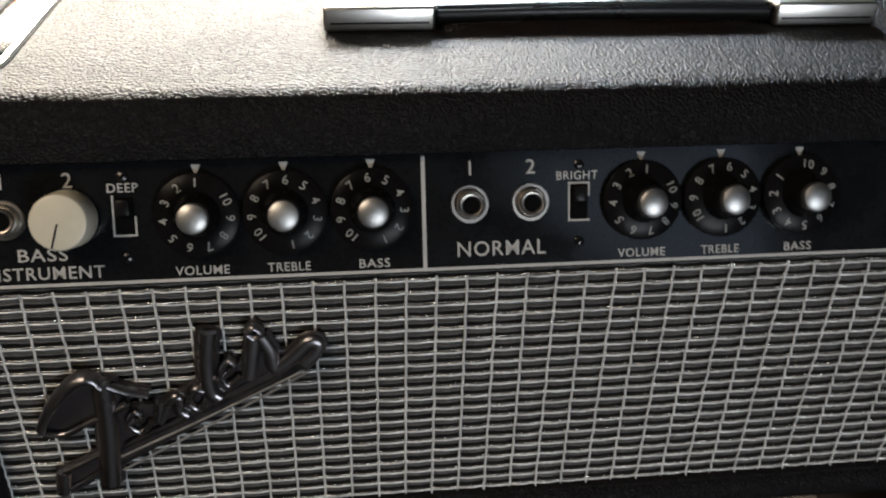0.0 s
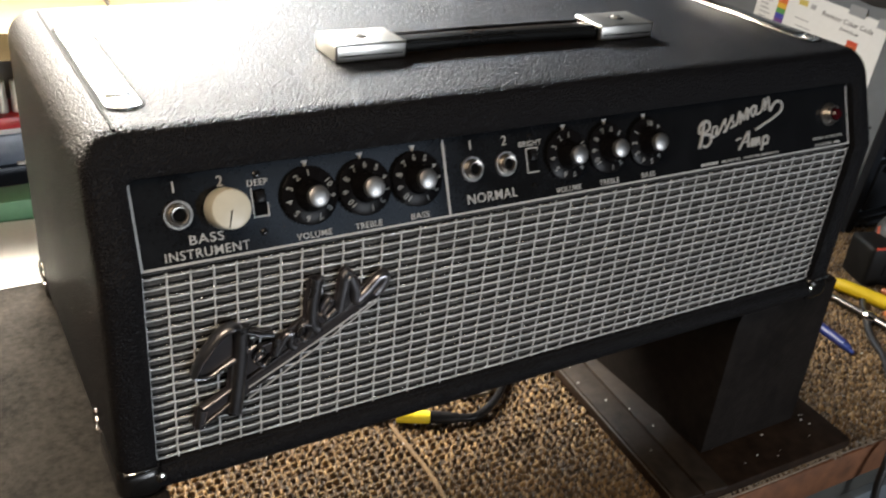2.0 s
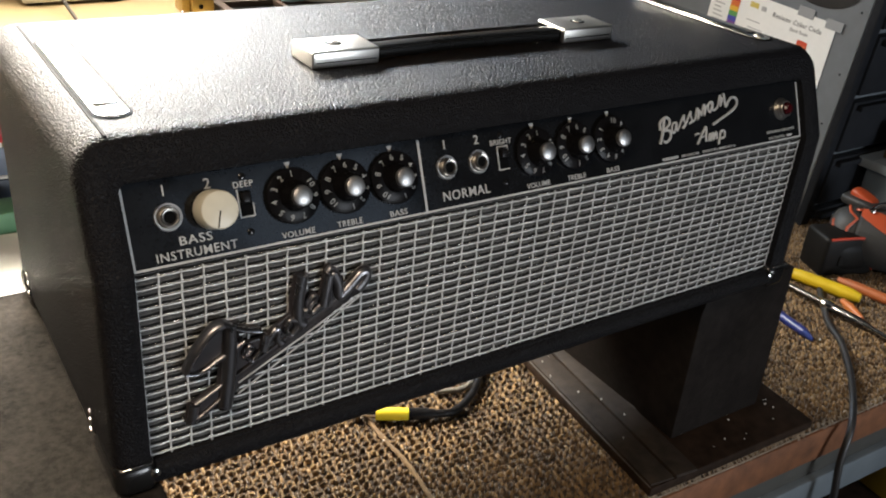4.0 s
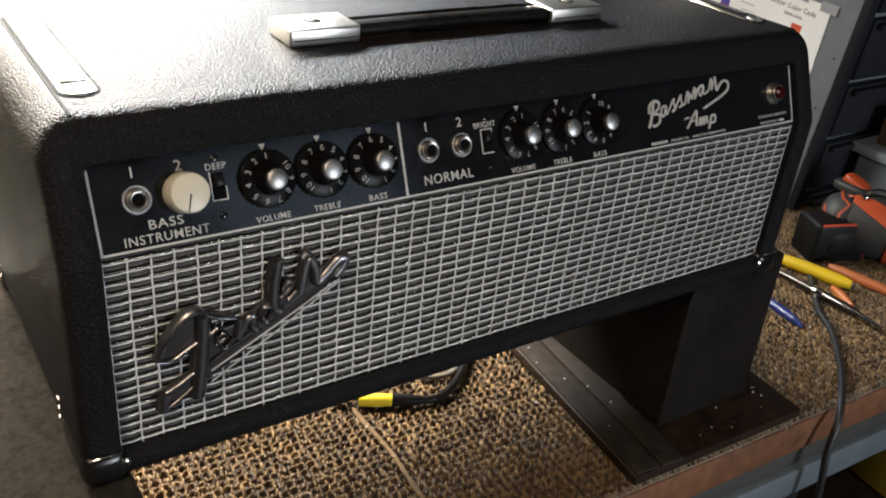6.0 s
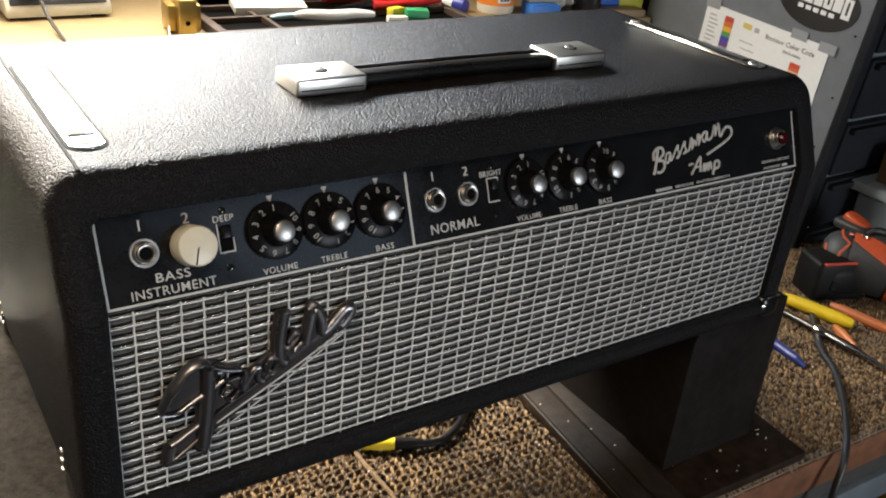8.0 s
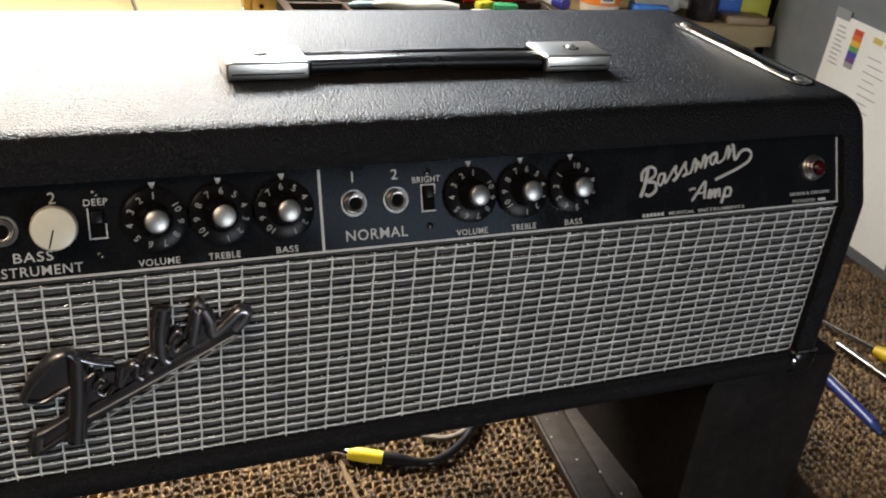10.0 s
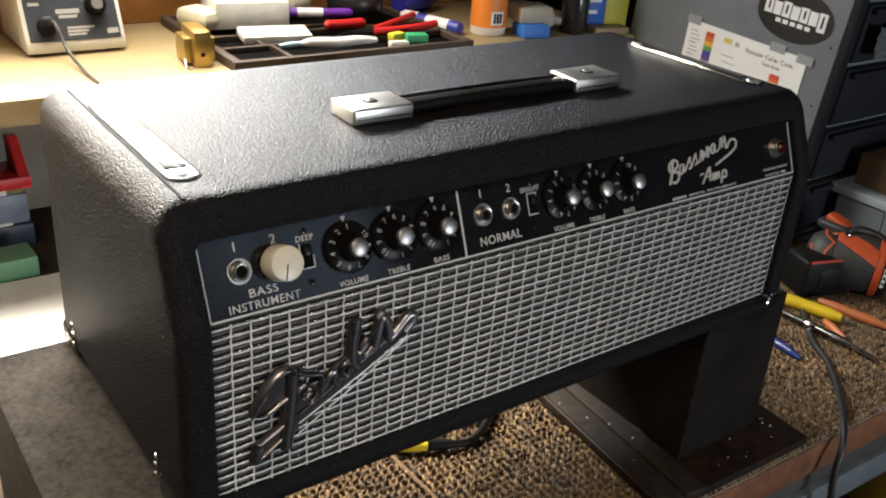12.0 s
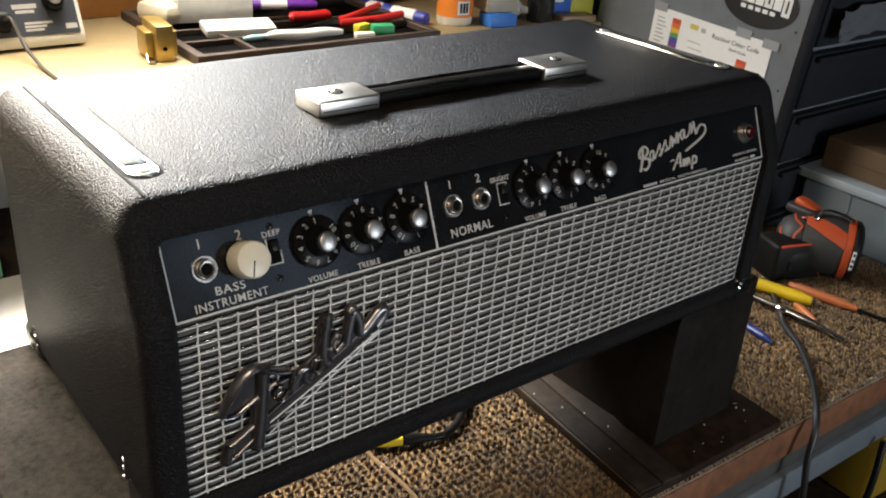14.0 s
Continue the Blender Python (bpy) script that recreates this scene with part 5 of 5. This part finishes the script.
part("carton_body", box(0.905, 1.20, 0.03, 0.262, 0.0825, 0.134, 0.002), mat("carton", (0.13, 0.088, 0.05), 0.75, grain=0.15, scale=30), ct)
part("flap_line", box(0.9035, 0.905, 0.04, 0.25, 0.104, 0.106), mat("carton_gap", (0.12, 0.08, 0.05), 0.8), ct)

# cordless drill lying on its side
ORANGE = mat("tool_orange", (0.38, 0.058, 0.017), 0.42, grain=0.12, scale=80)
TOOL_GREY = mat("tool_grey", (0.026, 0.0255, 0.0245), 0.55, grain=0.2, scale=120, bump=0.0003, bscale=700)
TOOL_BLACK = mat("tool_black", (0.007, 0.0065, 0.006), 0.5, grain=0.3, scale=100, spec=0.15)
dr = thing("cordless_drill", "grey and orange cordless drill lying on the carpet", "drill", at=(0.764, 0.136, BENCH), rz=math.degrees(math.atan2(-0.89, 0.456)))


def blob(c, s, m=None, e=2.6, n=18):
    """A rounded body with flattened sides."""
    bm = bmesh.new()
    bmesh.ops.create_uvsphere(bm, u_segments=n + 6, v_segments=n, radius=1.0)
    f = lambda t: math.copysign(abs(t) ** (2 / e), t)
    for v in bm.verts:
        v.co = Vector((f(v.co.x) * s[0], f(v.co.y) * s[1], f(v.co.z) * s[2]))
    bmesh.ops.transform(bm, matrix=Matrix.Translation(c) @ (m or Matrix.Identity(4)), verts=bm.verts)
    return bm


A_, B_ = Vector((-0.084, 0.022, 0.049)), Vector((0.030, 0.030, 0.046))
AXK = (B_ - A_).normalized()
AXU = (Vector((0, 0, 1)) - AXK * AXK.z).normalized()
AXF = AXK.cross(AXU)
if AXF.y > 0:
    AXF = -AXF
DM = Matrix((AXF, AXU, AXK)).transposed().to_4x4()
DM.translation = A_


def on_body(s, ang, r):
    """A point round the drill's axis: s along it, ang from the top towards the bench front."""
    return A_ + AXK * s + r * (math.cos(radians(ang)) * AXU + math.sin(radians(ang)) * AXF)


def patch(rows, thick=0.0016, n=9):
    """A curved shell panel round the axis from rows of (s, angle from, angle to, radius)."""
    bm = bmesh.new()
    g = [[bm.verts.new(on_body(s, a0 + (a1 - a0) * k / n, r)) for k in range(n + 1)] for s, a0, a1, r in rows]
    for p, q in zip(g, g[1:]):
        for k in range(n):
            bm.faces.new((p[k], p[k + 1], q[k + 1], q[k]))
    bmesh.ops.recalc_face_normals(bm, faces=bm.faces)
    bm.normal_update()
    bmesh.ops.solidify(bm, geom=bm.faces[:], thickness=thick)
    return bm


part("gear_nose", lathe([(0.0, 0.0), (0.016, 0.001), (0.026, 0.006), (0.033, 0.016), (0.036, 0.028), (0.036, 0.034), (0.034, 0.035)], 36, DM), TOOL_GREY, dr, "grey rubbery nose")
part("motor_housing", lathe([(0.034, 0.034), (0.040, 0.038), (0.043, 0.052), (0.0445, 0.070), (0.044, 0.094), (0.042, 0.096)], 40, DM), TOOL_GREY, dr, "grey rubber-gripped housing")
part("end_ring", lathe([(0.042, 0.093), (0.0458, 0.0945), (0.0464, 0.099), (0.0458, 0.1035), (0.043, 0.105)], 40, DM), ORANGE, dr, "orange end ring")
part("end_cap", lathe([(0.043, 0.104), (0.0448, 0.107), (0.0436, 0.112), (0.038, 0.117), (0.026, 0.120), (0.0, 0.121)], 40, DM), TOOL_BLACK, dr, "black end cap")
part("shell", patch([(0.036, 10, 32, 0.0412), (0.046, 14, 42, 0.0440), (0.060, 20, 52, 0.0462), (0.078, 30, 62, 0.0468), (0.094, 42, 72, 0.0466)]), ORANGE, dr, "orange shell panel")
part("side_grip", patch([(0.044, 62, 112, 0.0438), (0.060, 66, 128, 0.0452), (0.078, 74, 134, 0.0456), (0.090, 82, 132, 0.0452)]), TOOL_GREY, dr, "ribbed grey side grip")
part("name_plate", patch([(0.1065, 70, 108, 0.0456), (0.1110, 70, 108, 0.0448)], 0.0008), PAPER, dr, "pale name plate")
for k in range(3):
    part("plate_bar", patch([(0.1074, 74 + 11 * k, 80 + 11 * k, 0.0459), (0.1102, 74 + 11 * k, 80 + 11 * k, 0.0455)], 0.0006, 3), TOOL_BLACK, dr)
part("trim", tube([on_body(s, a, r) for s, a, r in ((0.020, -10, 0.0345), (0.022, 20, 0.0350), (0.033, 38, 0.0365), (0.024, 62, 0.0355), (0.023, 84, 0.0352))], 0.0022, 8), ORANGE, dr, "orange trim line")
part("trim", tube([on_body(s, a, r) for s, a, r in ((0.004, 40, 0.022), (0.006, 70, 0.026), (0.008, 100, 0.028))], 0.0024, 8), ORANGE, dr, "orange trim line")
part("gear_button", lathe([(0.0062, 0.0), (0.0058, 0.003), (0.0, 0.0036)], 16, Matrix.Translation(on_body(0.034, 14, 0.0362)) @ Matrix.Rotation(radians(-30), 4, "X")), ORANGE, dr)
part("direction_switch", blob((-0.050, 0.048, 0.092), (0.020, 0.012, 0.008), Matrix.Rotation(radians(-24), 4, "Z") @ Matrix.Rotation(radians(16), 4, "Y"), e=3.4), ORANGE, dr, "orange switch block")
part("switch_base", blob((-0.054, 0.046, 0.086), (0.026, 0.016, 0.008), Matrix.Rotation(radians(-24), 4, "Z"), e=3.4), TOOL_GREY, dr)
part("belt_clip", tube(smooth_line([(-0.034, 0.020, 0.091), (-0.022, 0.026, 0.099), (0.000, 0.020, 0.100), (0.016, 0.012, 0.097)]), 0.0046, 8, flat=0.4), DARK_CHROME, dr, "bright belt clip")
part("clip_screw", lathe([(0.0045, 0.0), (0.004, 0.003), (0.0, 0.0034)], 16, Matrix.Translation((-0.034, 0.010, 0.090))), CHROME, dr)
part("grip", blob((-0.052, -0.004, 0.030), (0.040, 0.026, 0.028), Matrix.Rotation(radians(43), 4, "Z"), e=3.0), TOOL_BLACK, dr, "black rubber grip")
bt = thing("drill_battery", "dark battery pack with red trim beside the drill", "battery", at=tuple(Vector((0.771, 0.122, BENCH)) + Vector((0.456, -0.89, 0)) * -0.074 + Vector((0.89, 0.456, 0)) * -0.006), rz=math.degrees(math.atan2(-0.89, 0.456)) + 43)
part("pack", box(-0.044, 0.040, -0.026, 0.026, 0.001, 0.060, 0.006, 3), TOOL_BLACK, bt)
RED_TRIM = mat("red_trim", (0.46, 0.05, 0.02), 0.4, grain=0.15, scale=90)
part("trim", tube([(-0.038, -0.0245, 0.0585), (0.0, -0.0250, 0.0595), (0.036, -0.0245, 0.0585)], 0.0020, 8), RED_TRIM, bt, "red trim")
part("trim", tube([(0.0385, -0.0245, 0.0570), (0.0345, -0.0262, 0.046), (0.0385, -0.0255, 0.034), (0.0385, -0.0250, 0.010)], 0.0020, 8), RED_TRIM, bt, "red trim")
part("latch", box(-0.020, 0.012, -0.0275, -0.025, 0.018, 0.034, 0.001, 1), TOOL_BLACK, bt)


def rod(a, b, rad, n=12, ends=True):
    a, b = Vector(a), Vector(b)
    k = len(rad) - 1
    return tube([a + (b - a) * i / k for i in range(k + 1)], rad, n)


ZT = BENCH + 0.008
yd = thing("yellow_screwdriver", "yellow plastic handled screwdriver", "screwdriver")
part("handle", rod((0.639, 0.194, ZT + 0.003), (0.669, 0.102, ZT + 0.003), (0.006, 0.0085, 0.009, 0.009, 0.009, 0.009, 0.0085, 0.006)), mat("yellow_handle", (0.54, 0.37, 0.012), 0.4, grain=0.1, scale=60), yd)
part("shaft", rod((0.639, 0.194, ZT + 0.003), (0.604, 0.300, ZT + 0.002), (0.003, 0.003)), CHROME, yd)
od = thing("orange_probe", "orange handled probe with a black lead", "probe")
part("handle", rod((0.692, 0.152, ZT), (0.711, 0.056, ZT), (0.004, 0.0065, 0.007, 0.007, 0.007, 0.006, 0.004)), mat("orange_handle", (0.34, 0.095, 0.028), 0.45, grain=0.15, scale=60), od)
part("lead", tube(smooth_line([(0.711, 0.056, ZT), (0.724, 0.020, ZT - 0.002), (0.760, -0.01, ZT - 0.003), (0.82, -0.02, ZT - 0.003)]), 0.0026, 8), BLACK, od)
oc = thing("orange_clip", "small orange plastic clip", "clip")
part("body", rod((0.646, 0.112, ZT), (0.629, 0.071, ZT), (0.004, 0.006, 0.005, 0.003)), mat("orange_clip_skin", (0.38, 0.11, 0.022), 0.45), oc)
sd = thing("nut_driver", "long steel nut driver with a black grip", "nut driver")
part("shaft", rod((0.602, 0.215, ZT + 0.003), (0.6110, 0.116, ZT + 0.003), (0.0042, 0.0042, 0.0042)), DARK_CHROME, sd)
part("collar", rod((0.6108, 0.118, ZT + 0.003), (0.6122, 0.103, ZT + 0.003), (0.006, 0.0068, 0.0068, 0.006)), CHROME, sd, "bright collar")
part("grip", rod((0.6122, 0.103, ZT + 0.003), (0.6142, 0.058, ZT + 0.003), (0.0052, 0.0058, 0.0058, 0.0048)), DARK_CHROME, sd)
part("tip", rod((0.6142, 0.058, ZT + 0.003), (0.6150, 0.019, ZT + 0.001), (0.0042, 0.0036, 0.0036, 0.0030)), CHROME, sd, "bright steel tip")
pn = thing("blue_pen", "blue ballpoint pen on the carpet", "pen")
part("barrel", rod((0.543, 0.190, ZT), (0.531, 0.084, ZT), (0.004, 0.0060, 0.0060, 0.0060, 0.0055)), mat("pen_blue", (0.010, 0.018, 0.12), 0.35, grain=0.1, scale=60), pn)
part("nose", rod((0.531, 0.084, ZT), (0.529, 0.070, ZT - 0.002), (0.0055, 0.002)), mat("pen_nose", (0.015, 0.03, 0.14), 0.4), pn)
part("clip", rod((0.541, 0.170, ZT + 0.007), (0.536, 0.128, ZT + 0.007), (0.001, 0.001), 6), CHROME, pn)

cb_ = thing("power_cable", "black cable crossing the carpet and hanging over the bench edge", "cable")
part("cord", tube(smooth_line([(0.66, 0.16, BENCH + 0.006), (0.603, 0.107, BENCH + 0.005), (0.580, 0.082, BENCH + 0.005), (0.556, 0.048, BENCH + 0.006), (0.508, 0.002, BENCH + 0.007), (0.459, -0.036, BENCH + 0.008), (0.432, -0.056, BENCH - 0.004), (0.418, -0.064, BENCH - 0.040), (0.418, -0.072, BENCH - 0.10), (0.424, -0.070, BENCH - 0.18), (0.420, -0.072, BENCH - 0.34)], 10), 0.0040, 12), mat("cable_rubber", (0.016, 0.015, 0.015), 0.42, grain=0.2, scale=120), cb_)
bc = thing("second_cable", "loose black cable hanging below the bench edge", "cable")
part("cord", tube(smooth_line([(0.62, -0.065, BENCH - 0.10), (0.60, -0.075, BENCH - 0.16), (0.585, -0.075, BENCH - 0.24), (0.58, -0.070, BENCH - 0.40)], 8), 0.0045, 10), BLACK, bc)
slab("yellow_case", "yellow plastic case on the shelf below the bench", "case", 1.00, 0.10, -0.47, 0.16, 0.14, 0.26, (0.30, 0.19, 0.015), rz=-4, bevel=0.01)
slab("black_case", "black equipment case on the shelf below the bench", "case", 0.52, 0.14, -0.47, 0.22, 0.18, 0.20, (0.02, 0.02, 0.022), rz=0, bevel=0.006)

pg = thing("speaker_plug", "yellow sleeved plug on a black cable under the amplifier", "plug")
part("sleeve", rod((-0.015, 0.183, BENCH + 0.009), (0.014, 0.168, BENCH + 0.009), (0.0062, 0.0066, 0.0066, 0.0060)), mat("yellow_sleeve", (0.66, 0.50, 0.02), 0.4, grain=0.1, scale=80), pg, "bright yellow sleeve")
part("boot", rod((0.014, 0.168, BENCH + 0.009), (0.040, 0.157, BENCH + 0.008), (0.0064, 0.0064, 0.0048)), BLACK, pg)
part("cord", tube(smooth_line([(0.036, 0.158, BENCH + 0.008), (0.060, 0.153, BENCH + 0.007), (0.088, 0.165, BENCH + 0.008), (0.112, 0.186, BENCH + 0.010), (0.13, 0.22, BENCH + 0.012), (0.12, 0.30, BENCH + 0.01)]), 0.0042, 10), BLACK, pg)
part("tip", rod((-0.015, 0.183, BENCH + 0.009), (-0.039, 0.197, BENCH + 0.009), (0.0042, 0.0034, 0.0034, 0.0020)), CHROME, pg)
pg2 = thing("bare_cable", "twisted grey and black cable under the amplifier", "cable")
part("cord", tube(smooth_line([(0.060, 0.19, BENCH + 0.006), (0.090, 0.182, BENCH + 0.006), (0.118, 0.200, BENCH + 0.006), (0.14, 0.25, BENCH + 0.006)]), 0.0030, 8), mat("grey_sheath", (0.16, 0.14, 0.11), 0.5, grain=0.3, scale=200), pg2)

# crumbs and dust specks
sp = bmesh.new()
r = random.Random(5)
for k in range(46):
    if k < 16:
        x, y, z = r.uniform(0.19, 0.37), r.uniform(-0.025, 0.015), BENCH + 0.0135
    elif k < 24:
        x, y, z = r.uniform(0.175, 0.203), r.uniform(0.02, 0.2), BENCH + 0.0205
    else:
        x, y, z = r.uniform(-0.1, 0.6), r.uniform(0.0, 0.2), BENCH + 0.0035
    s_ = r.uniform(0.0005, 0.0014)
    bmesh.ops.create_icosphere(sp, subdivisions=1, radius=s_, matrix=Matrix.Translation((x, y, z)))
tagged(part("crumbs", sp, mat("crumb", (0.5, 0.48, 0.44), 0.7)), "scattered pale crumbs on the bench", "crumbs", kind="stuff")
